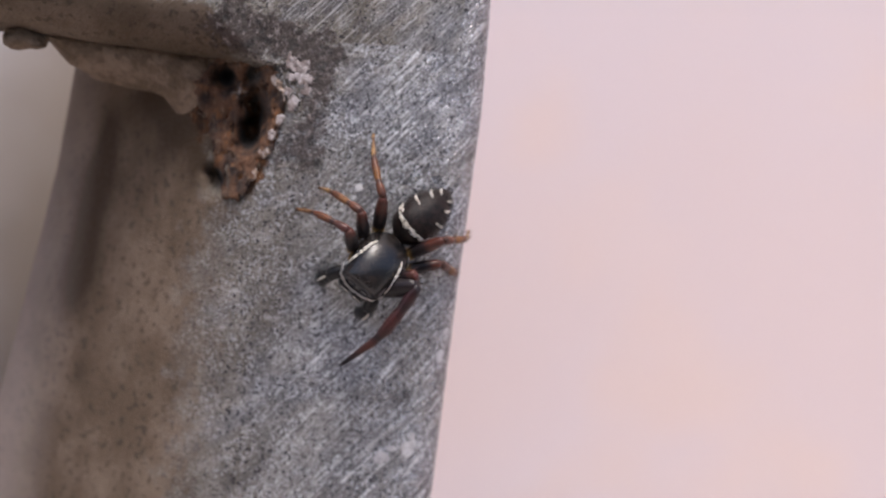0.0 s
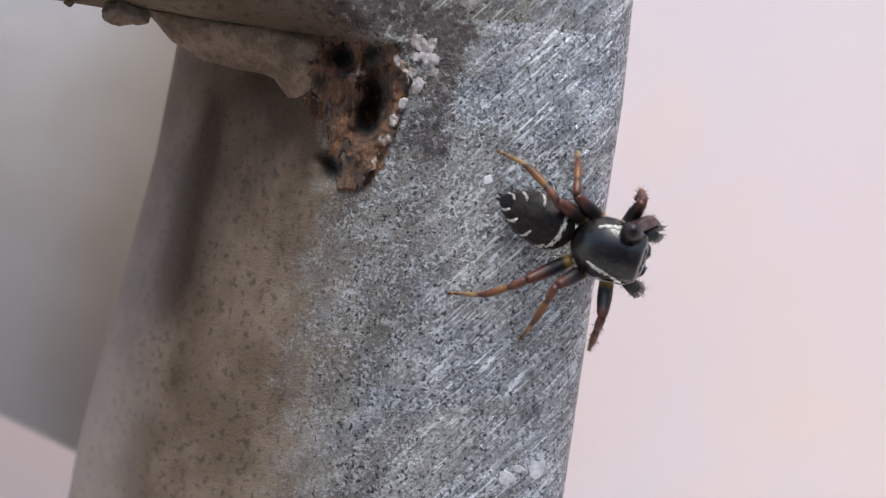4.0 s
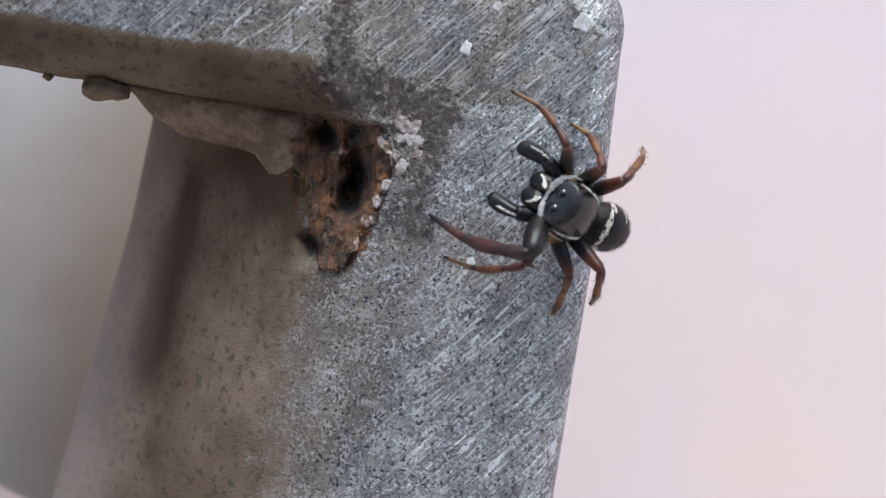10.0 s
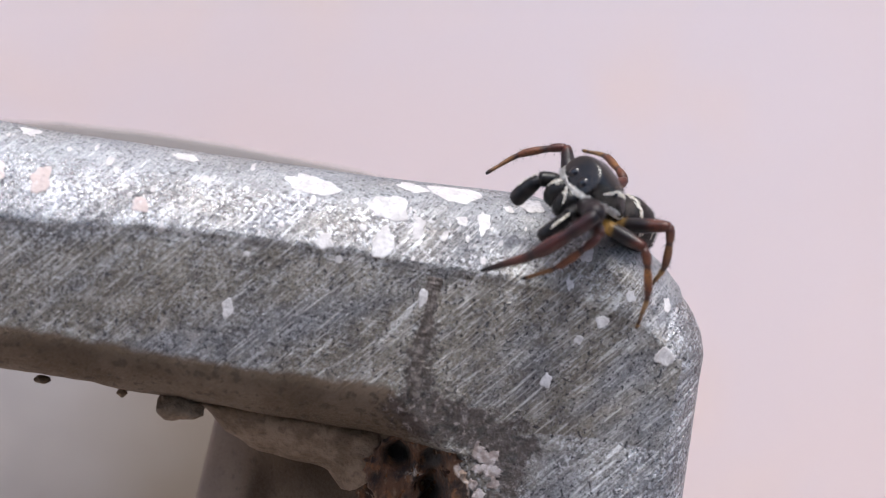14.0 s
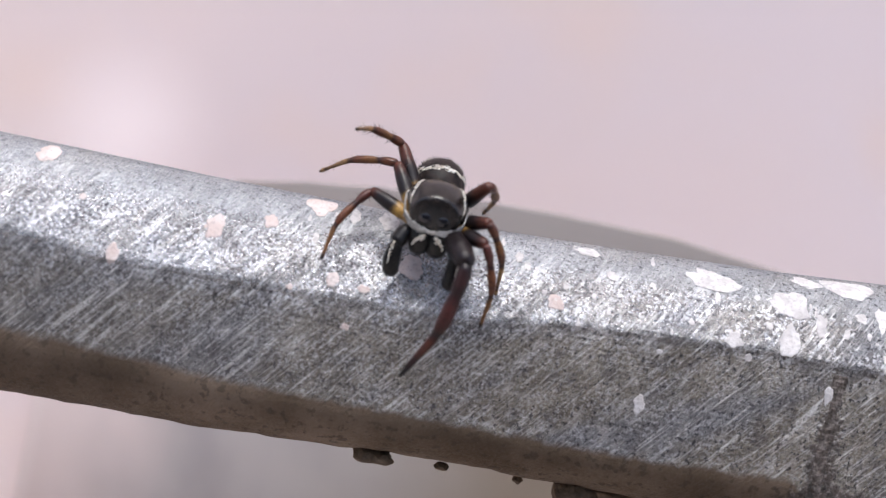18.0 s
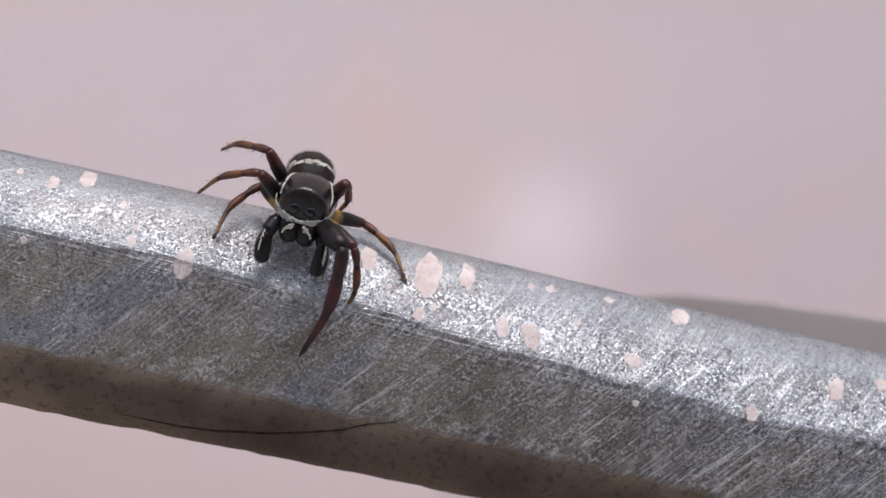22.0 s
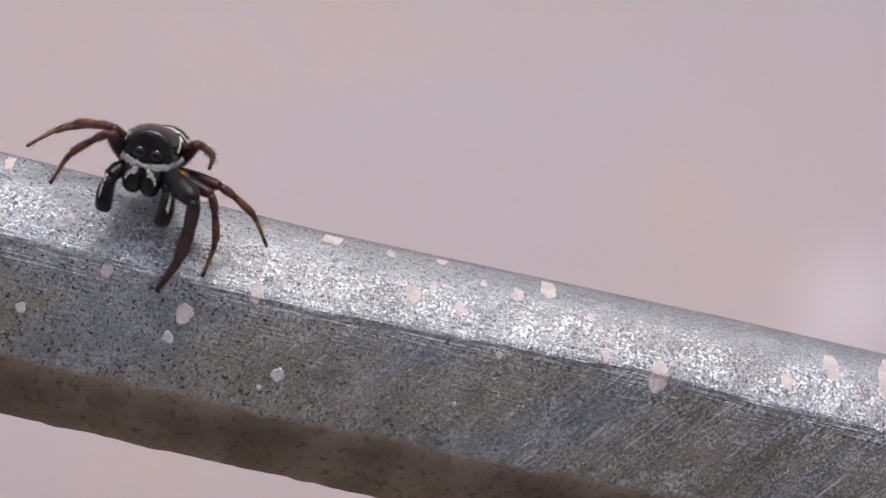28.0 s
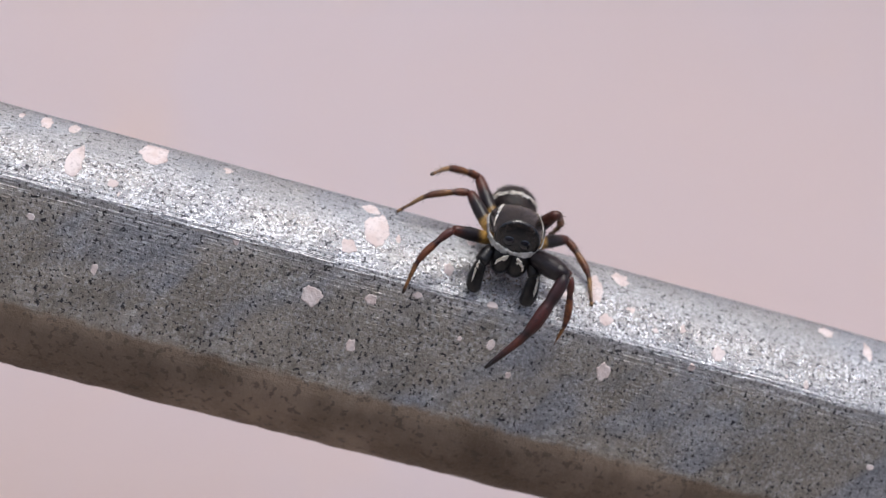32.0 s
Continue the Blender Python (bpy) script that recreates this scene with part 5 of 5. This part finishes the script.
LEG_L1 = [
    (0, (-0.501, -0.431, 0.751), (0.010, 0.864, -0.503)),
    (1, (-0.529, 0.130, 0.839), (0.654, 0.614, -0.443)),
    (2, (0.112, 0.266, 0.957), (0.325, 0.406, -0.854)),
    (3, (-0.597, -0.269, 0.756), (-0.110, 0.269, -0.957)),
    (6, (0.805, 0.357, 0.473), (-0.079, 0.057, -0.995)),
    (7, (-0.969, 0.071, 0.237), (-0.139, 0.642, -0.754)),
    (8, (-0.838, -0.536, -0.099), (-0.105, 0.400, -0.911)),
    (9, (-0.561, 0.301, 0.771), (-0.060, 0.200, -0.978)),
    (10, (-0.687, 0.538, 0.488), (-0.149, -0.070, -0.986)),
    (11, (-0.513, 0.729, 0.452), (0.327, 0.278, -0.903)),
    (12, (-0.933, 0.281, 0.224), (0.563, 0.293, -0.773)),
    (13, (-0.904, 0.352, 0.241), (0.330, 0.070, -0.941)),
    (16, (-0.363, 0.929, -0.067), (0.401, -0.010, -0.916)),
    (17, (-0.533, 0.827, -0.181), (0.384, 0.023, -0.923)),
    (17.5, (-0.486, 0.841, -0.238), (0.283, 0.070, -0.957)),
    (18, (-0.383, 0.921, -0.069), (0.280, 0.218, -0.935)),
    (19, (-0.587, 0.785, -0.197), (0.365, 0.212, -0.907)),
    (20, (-0.911, -0.275, -0.308), (0.532, 0.273, -0.801)),
    (21, (-0.593, 0.803, 0.063), (0.289, -0.025, -0.957)),
    (22, (-0.562, 0.827, 0.030), (0.118, 0.105, -0.987)),
    (23, (-0.471, 0.849, -0.241), (0.384, 0.011, -0.923)),
    (24, (-0.381, 0.924, 0.030), (0.361, 0.078, -0.929)),
    (25, (-0.376, 0.893, 0.247), (0.401, 0.162, -0.902)),
    (25.5, (0.091, 0.857, 0.508), (0.278, 0.070, -0.958)),
    (27.5, (-0.664, 0.720, 0.201), (0.355, 0.184, -0.917)),
    (28, (-0.708, 0.668, -0.232), (0.199, -0.373, -0.906)),
    (29, (-0.841, 0.516, -0.164), (0.366, 0.077, -0.927)),
    (30, (-0.356, 0.903, 0.240), (0.449, 0.270, -0.852)),
    (31, (-0.685, 0.710, -0.160), (0.521, 0.430, -0.738)),
    (32, (-0.673, 0.734, 0.088), (0.446, 0.374, -0.813)),
]
LEG_L2 = [
    (0, (-0.291, -0.341, 0.894), (-0.309, 0.389, -0.868)),
    (1, (-0.491, 0.010, 0.871), (-0.140, 0.250, -0.958)),
    (2, (0.158, 0.167, 0.973), (-0.110, 0.396, -0.912)),
    (3, (-0.953, -0.301, -0.020), (-0.110, -0.290, -0.951)),
    (6, (0.738, 0.473, 0.481), (0.155, 0.182, -0.971)),
    (7, (-0.889, 0.444, 0.111), (-0.085, 0.570, -0.817)),
    (8, (-0.694, -0.621, 0.365), (-0.544, -0.692, -0.474)),
    (9, (-0.943, -0.161, 0.291), (-0.550, -0.270, -0.790)),
    (10, (-0.956, 0.169, 0.239), (-0.409, 0.169, -0.897)),
    (11, (-0.931, 0.143, 0.337), (-0.399, -0.218, -0.891)),
    (12, (-0.958, -0.114, 0.264), (-0.373, 0.337, -0.865)),
    (13, (-0.963, 0.261, -0.070), (0.211, 0.170, -0.963)),
    (16, (-0.610, 0.783, 0.120), (0.007, -0.013, -1.000)),
    (17, (-0.539, 0.458, -0.707), (-0.001, 0.776, -0.631)),
    (17.5, (-0.741, 0.671, 0.008), (-0.221, -0.017, -0.975)),
    (18, (-0.642, 0.746, 0.179), (-0.174, 0.085, -0.981)),
    (19, (-0.619, 0.749, -0.235), (-0.061, -0.261, -0.963)),
    (20, (-0.577, 0.811, -0.099), (-0.048, -0.468, -0.883)),
    (21, (-0.832, 0.551, -0.069), (0.122, 0.069, -0.990)),
    (22, (-0.778, 0.612, -0.143), (-0.068, -0.050, -0.996)),
    (23, (-0.445, 0.875, -0.190), (0.045, -0.151, -0.988)),
    (24, (-0.772, 0.622, -0.133), (0.162, 0.019, -0.987)),
    (25, (-0.420, 0.906, 0.060), (0.053, 0.076, -0.996)),
    (25.5, (0.074, 0.957, 0.280), (0.065, 0.015, -0.998)),
    (27.5, (-0.858, 0.513, -0.037), (-0.107, 0.443, -0.890)),
    (28, (-0.927, 0.347, -0.141), (-0.110, -0.102, -0.989)),
    (29, (-0.880, 0.101, -0.463), (-0.093, 0.833, -0.546)),
    (30, (-0.841, -0.004, -0.541), (0.323, 0.871, -0.369)),
    (31, (-0.660, -0.627, -0.414), (-0.318, 0.571, -0.757)),
    (32, (-0.936, 0.272, -0.223), (-0.005, 0.325, -0.946)),
]
LEG_L3 = [
    (0, (-0.613, -0.713, 0.341), (-0.372, -0.312, -0.874)),
    (1, (-0.400, -0.320, 0.859), (-0.250, -0.010, -0.968)),
    (2, (-0.593, -0.543, 0.595), (-0.195, -0.054, -0.979)),
    (3, (-0.499, -0.679, 0.539), (-0.501, -0.351, -0.791)),
    (6, (0.083, -0.410, 0.908), (-0.728, -0.092, -0.680)),
    (7, (-0.851, -0.268, 0.452), (-0.893, -0.279, -0.353)),
    (8, (-0.700, -0.336, 0.630), (-0.308, -0.791, -0.529)),
    (9, (-0.428, -0.537, 0.727), (-0.581, -0.641, -0.501)),
    (10, (-0.629, -0.319, 0.709), (-0.718, -0.638, -0.279)),
    (11, (-0.801, -0.006, 0.599), (-0.462, -0.364, -0.809)),
    (12, (-0.484, -0.872, 0.077), (-0.452, -0.009, -0.892)),
    (13, (-0.811, -0.581, 0.070), (-0.269, -0.618, -0.738)),
    (16, (-0.634, 0.417, 0.651), (-0.568, -0.489, -0.662)),
    (17, (-0.555, 0.554, 0.621), (-0.501, -0.176, -0.847)),
    (17.5, (-0.580, 0.579, 0.573), (-0.465, -0.292, -0.836)),
    (18, (-0.560, 0.691, 0.458), (-0.299, -0.150, -0.942)),
    (19, (-0.329, 0.887, 0.323), (-0.541, -0.303, -0.784)),
    (20, (-0.345, 0.768, 0.539), (-0.647, -0.092, -0.757)),
    (21, (-0.974, -0.225, 0.021), (-0.824, 0.487, -0.289)),
    (22, (-0.753, -0.612, -0.242), (-0.716, 0.578, -0.391)),
    (23, (-0.191, 0.796, 0.575), (-0.562, -0.171, -0.809)),
    (24, (-0.656, 0.475, 0.587), (-0.362, -0.565, -0.741)),
    (25, (-0.360, 0.640, 0.678), (-0.660, 0.033, -0.750)),
    (25.5, (0.099, 0.390, 0.915), (-0.635, -0.091, -0.767)),
    (27.5, (-0.657, 0.592, 0.467), (-0.485, -0.313, -0.816)),
    (28, (-0.927, 0.374, 0.024), (-0.684, -0.370, -0.629)),
    (29, (-0.924, 0.193, 0.331), (-0.718, -0.170, -0.675)),
    (30, (-0.387, 0.920, 0.059), (-0.160, -0.280, -0.947)),
    (31, (-0.845, 0.395, 0.361), (-0.449, 0.250, -0.858)),
    (32, (-0.767, -0.641, 0.031), (-0.480, 0.693, -0.538)),
]
LEG_L4 = [
    (0, (-0.269, -0.478, 0.836), (-0.311, -0.592, -0.743)),
    (1, (-0.080, -0.180, 0.980), (-0.382, -0.623, -0.683)),
    (2, (0.057, -0.030, 0.998), (-0.478, -0.828, -0.292)),
    (3, (-0.210, -0.449, 0.868), (-0.499, -0.858, -0.120)),
    (6, (-0.026, -0.544, 0.839), (0.055, -0.833, -0.551)),
    (7, (-0.751, -0.567, 0.338), (-0.612, -0.746, -0.264)),
    (8, (-0.758, -0.533, 0.376), (-0.316, -0.886, -0.338)),
    (9, (-0.289, -0.558, 0.778), (-0.362, -0.785, -0.503)),
    (10, (-0.291, -0.060, 0.955), (-0.428, -0.856, -0.289)),
    (11, (-0.462, -0.623, 0.631), (-0.105, -0.905, -0.413)),
    (12, (-0.197, -0.968, 0.154), (-0.267, -0.604, -0.751)),
    (13, (-0.741, -0.411, 0.531), (0.090, -0.689, -0.719)),
    (16, (-0.402, 0.252, 0.880), (0.035, -0.691, -0.722)),
    (17, (-0.606, 0.275, 0.746), (-0.355, -0.611, -0.708)),
    (17.5, (-0.487, 0.368, 0.792), (-0.005, -0.604, -0.797)),
    (18, (-0.413, 0.485, 0.771), (-0.048, -0.740, -0.671)),
    (19, (-0.010, 0.816, 0.578), (-0.120, -0.975, -0.187)),
    (20, (-0.211, 0.728, 0.652), (-0.172, -0.881, -0.442)),
    (21, (-0.835, -0.381, 0.398), (-0.416, 0.891, 0.179)),
    (22, (-0.285, 0.633, 0.720), (0.063, -0.656, -0.752)),
    (23, (-0.010, 0.672, 0.741), (-0.119, -0.844, -0.523)),
    (24, (-0.621, 0.319, 0.716), (0.205, -0.814, -0.544)),
    (25, (-0.166, 0.482, 0.860), (-0.200, -0.689, -0.697)),
    (25.5, (0.235, 0.197, 0.952), (-0.395, -0.671, -0.627)),
    (27.5, (-0.446, 0.639, 0.627), (0.242, -0.500, -0.831)),
    (28, (-0.390, 0.756, 0.526), (-0.080, -0.923, -0.376)),
    (29, (-0.630, 0.235, 0.741), (0.090, -0.626, -0.775)),
    (30, (-0.145, 0.770, 0.621), (-0.169, -0.894, -0.415)),
    (31, (-0.937, -0.257, 0.236), (-0.202, 0.974, 0.107)),
    (32, (-0.255, 0.621, 0.741), (-0.123, -0.757, -0.641)),
]
LEG_R2 = [
    (0, (0.571, -0.120, 0.812), (0.649, 0.040, -0.759)),
    (1, (0.696, -0.060, 0.716), (0.657, 0.418, -0.627)),
    (2, (0.805, -0.591, 0.054), (0.891, -0.007, -0.454)),
    (3, (0.884, 0.181, 0.432), (0.520, -0.080, -0.850)),
    (6, (0.986, 0.163, 0.025), (0.252, 0.116, -0.961)),
    (7, (0.878, -0.108, -0.466), (0.112, 0.298, -0.948)),
    (8, (0.960, -0.222, -0.170), (0.223, 0.262, -0.939)),
    (9, (0.510, 0.440, 0.740), (0.408, -0.289, -0.866)),
    (10, (0.581, 0.812, 0.050), (0.251, 0.090, -0.964)),
    (11, (0.070, 0.201, 0.977), (0.155, 0.498, -0.853)),
    (12, (0.582, 0.671, -0.459), (0.660, -0.275, -0.699)),
    (13, (0.945, -0.131, 0.301), (0.269, 0.539, -0.798)),
    (16, (0.735, 0.138, 0.664), (0.157, -0.065, -0.985)),
    (17, (0.703, 0.508, 0.498), (0.447, -0.079, -0.891)),
    (17.5, (0.863, -0.496, 0.098), (0.655, 0.376, -0.655)),
    (18, (0.879, -0.446, 0.171), (0.363, 0.581, -0.729)),
    (19, (0.644, -0.759, 0.100), (0.218, 0.368, -0.904)),
    (20, (0.634, -0.773, 0.025), (0.539, 0.245, -0.806)),
    (21, (0.520, -0.579, 0.629), (0.605, 0.569, -0.556)),
    (22, (0.596, -0.802, 0.049), (0.363, 0.774, -0.519)),
    (23, (0.917, 0.153, -0.368), (0.276, 0.400, -0.874)),
    (24, (0.833, -0.454, 0.315), (0.537, 0.463, -0.705)),
    (25, (0.528, -0.815, 0.239), (0.546, 0.475, -0.690)),
    (25.5, (0.645, -0.729, -0.230), (0.498, 0.562, -0.660)),
    (27.5, (0.631, 0.456, 0.628), (0.355, -0.018, -0.935)),
    (28, (0.330, 0.764, 0.554), (0.580, -0.232, -0.781)),
    (29, (0.361, 0.384, 0.850), (0.691, 0.120, -0.712)),
    (30, (0.911, 0.257, 0.323), (0.127, 0.123, -0.984)),
    (31, (0.841, -0.519, 0.156), (0.121, 0.731, -0.672)),
    (32, (0.897, 0.410, 0.167), (0.397, 0.389, -0.831)),
]
LEG_R3 = [
    (0, (0.569, -0.290, 0.769), (0.609, -0.090, -0.788)),
    (1, (0.491, -0.691, 0.531), (0.552, -0.713, -0.432)),
    (2, (0.339, -0.936, -0.092), (0.350, -0.449, -0.822)),
    (3, (0.402, -0.302, 0.865), (0.903, -0.151, -0.402)),
    (6, (0.704, -0.710, 0.036), (0.484, -0.485, -0.728)),
    (7, (0.651, -0.699, 0.295), (-0.060, -0.925, -0.375)),
    (8, (0.453, -0.453, 0.768), (0.505, -0.618, -0.602)),
    (9, (0.711, 0.240, 0.661), (0.500, -0.170, -0.849)),
    (10, (0.511, 0.572, 0.642), (0.322, -0.311, -0.894)),
    (11, (0.027, -0.521, 0.853), (0.399, -0.524, -0.753)),
    (12, (0.231, -0.608, 0.759), (0.888, -0.398, -0.230)),
    (13, (0.642, -0.522, 0.562), (0.631, -0.651, -0.421)),
    (16, (0.755, -0.246, 0.608), (0.645, -0.299, -0.703)),
    (17, (0.645, 0.128, 0.754), (0.586, -0.428, -0.688)),
    (17.5, (0.420, 0.319, 0.850), (0.589, -0.423, -0.689)),
    (18, (0.482, -0.669, 0.565), (0.901, -0.138, -0.412)),
    (19, (0.643, -0.654, 0.398), (0.770, -0.340, -0.539)),
    (20, (0.270, -0.883, 0.385), (0.760, 0.557, -0.335)),
    (21, (0.108, 0.478, 0.872), (0.726, -0.148, -0.671)),
    (22, (0.539, 0.495, 0.681), (0.731, -0.303, -0.611)),
    (23, (0.872, -0.314, 0.374), (0.863, -0.064, -0.501)),
    (24, (0.625, -0.542, 0.562), (0.683, 0.601, -0.415)),
    (25, (0.688, -0.111, 0.717), (0.726, -0.241, -0.644)),
    (25.5, (0.625, -0.604, 0.495), (0.742, -0.066, -0.667)),
    (27.5, (0.940, -0.140, 0.310), (0.847, -0.041, -0.530)),
    (28, (0.685, -0.595, 0.420), (0.833, 0.292, -0.469)),
    (29, (0.688, 0.252, 0.681), (0.789, 0.039, -0.613)),
    (30, (0.417, -0.624, 0.661), (0.590, 0.181, -0.787)),
    (31, (0.825, -0.488, 0.286), (0.507, 0.742, -0.439)),
    (32, (0.582, -0.696, 0.421), (0.865, 0.168, -0.474)),
]
LEG_R4 = [
    (0, (0.442, -0.331, 0.834), (0.602, -0.702, -0.381)),
    (1, (0.311, -0.522, 0.794), (0.131, -0.984, -0.121)),
    (2, (0.036, -0.992, 0.122), (0.267, -0.919, -0.290)),
    (3, (0.551, -0.481, 0.682), (0.421, -0.872, 0.251)),
    (6, (0.609, -0.733, 0.304), (0.230, -0.280, -0.932)),
    (7, (0.478, -0.804, 0.354), (-0.105, -0.907, -0.409)),
    (8, (0.428, -0.431, 0.794), (0.963, -0.173, -0.207)),
    (9, (0.669, -0.080, 0.739), (0.580, -0.619, -0.530)),
    (10, (0.512, 0.432, 0.743), (0.499, -0.779, -0.379)),
    (11, (-0.126, -0.123, 0.984), (0.463, -0.820, -0.336)),
    (12, (0.431, -0.544, 0.720), (0.473, -0.879, -0.054)),
    (13, (0.391, -0.722, 0.571), (0.634, -0.744, -0.211)),
    (16, (0.501, -0.604, 0.620), (0.472, 0.880, 0.047)),
    (17, (0.331, -0.783, 0.526), (0.209, 0.949, 0.234)),
    (17.5, (0.512, -0.575, 0.638), (0.478, 0.755, 0.449)),
    (18, (0.463, -0.614, 0.639), (0.540, 0.771, 0.337)),
    (19, (0.465, -0.721, 0.515), (0.807, 0.547, -0.223)),
    (20, (0.288, -0.861, 0.420), (0.781, 0.615, -0.108)),
    (21, (0.231, -0.508, 0.830), (-0.220, 0.959, 0.177)),
    (22, (0.493, 0.351, 0.796), (0.628, -0.657, -0.416)),
    (23, (0.626, 0.102, 0.773), (0.677, -0.664, -0.317)),
    (24, (0.116, 0.334, 0.935), (0.809, -0.426, -0.406)),
    (25, (0.535, -0.398, 0.745), (0.859, 0.487, 0.155)),
    (25.5, (0.556, -0.633, 0.539), (0.933, -0.332, -0.136)),
    (27.5, (0.522, 0.342, 0.781), (0.608, -0.695, -0.383)),
    (28, (0.349, 0.824, 0.446), (0.742, -0.594, -0.311)),
    (29, (0.325, 0.426, 0.844), (0.430, -0.670, -0.606)),
    (30, (0.583, 0.359, 0.729), (0.376, -0.634, -0.676)),
    (31, (0.491, -0.747, 0.448), (-0.069, 0.920, 0.387)),
    (32, (0.447, -0.771, 0.454), (0.660, 0.736, 0.147)),
]


def basis(h, up, at):
    h, up = Vector(h).normalized(), Vector(up)
    up = (up - h * up.dot(h)).normalized()
    r = h.cross(up)
    return Matrix(((r.x, h.x, up.x, at.x), (r.y, h.y, up.y, at.y), (r.z, h.z, up.z, at.z), (0, 0, 0, 1)))


def whole(rows):
    """Rows that reach from the clip's start to its end."""
    rows = list(rows)
    if rows[0][0] > 0:
        rows.insert(0, (0, *rows[0][1:]))
    if rows[-1][0] < 32:
        rows.append((32, *rows[-1][1:]))
    return rows


WAIST = Vector((0, -1.55, -0.1)) * MM * CM
ABDOMEN_TURN = ((0, -8, 0), (1, 0, 0), (2, -16, 0), (3, -14, 0), (3.5, -14, 0), (5.5, 25, 0), (6, 31, 0), (6.5, 12, 0), (7, 0, 0), (9, 6, 0), (11, 6, 0), (12, -16, 0), (13, 0, 3), (16, 2, 16), (18, 4, 18), (19, 4, 18), (21, 14, 10), (23, 2, 22), (25.5, -6, 24), (28, 0, 20), (30, 0, 20), (32, 0, 22))


def dense(rows):
    """Adds rows in between where a leg swings far from one row to the next."""
    out = [rows[0]]
    for (t0, a0, b0), (t1, a1, b1) in zip(rows, rows[1:]):
        n = 1 + int(max(a0.angle(a1), b0.angle(b1)) / radians(35))
        for k in range(1, n + 1):
            u = k / n
            out.append((t0 + (t1 - t0) * u, a0.slerp(a1, u), b0.slerp(b1, u)))
    return out


def motions():
    walk(abdomen, [(t, Matrix.Translation(WAIST) @ pose(0, 0, 0, dip, 0, a) @ Matrix.Translation(-WAIST)) for t, a, dip in ABDOMEN_TURN])
    walk(spider, [(t, basis(h, up, Vector(at) * CM)) for t, at, h, up in whole(SPIDER_ROWS)])
    for leg, rows in (("L1", LEG_L1), ("L2", LEG_L2), ("L3", LEG_L3), ("L4", LEG_L4), ("R2", LEG_R2), ("R3", LEG_R3), ("R4", LEG_R4)):
        femur, shin = LEG_PARTS[leg]
        hip = Vector(HIPS[leg]) * MM * CM
        la = LENGTHS[leg][0] * MM * CM
        side = -1 if leg[0] == "L" else 1
        rows = dense([(t, Vector(a).normalized(), Vector(b).normalized()) for t, a, b in whole(rows)])
        upper = [(t, limb_pose(hip, a, (side, 0, 0.6))) for t, a, b in rows]
        walk(femur, upper)
        knee = Vector((0, 0, la))
        walk(shin, [(t, Matrix.Translation(knee) @ (m.to_3x3().inverted() @ limb_pose(hip, b, (side, 0, 0.6)).to_3x3()).to_4x4()) for (t, m), (_, a, b) in zip(upper, rows)])


motions()
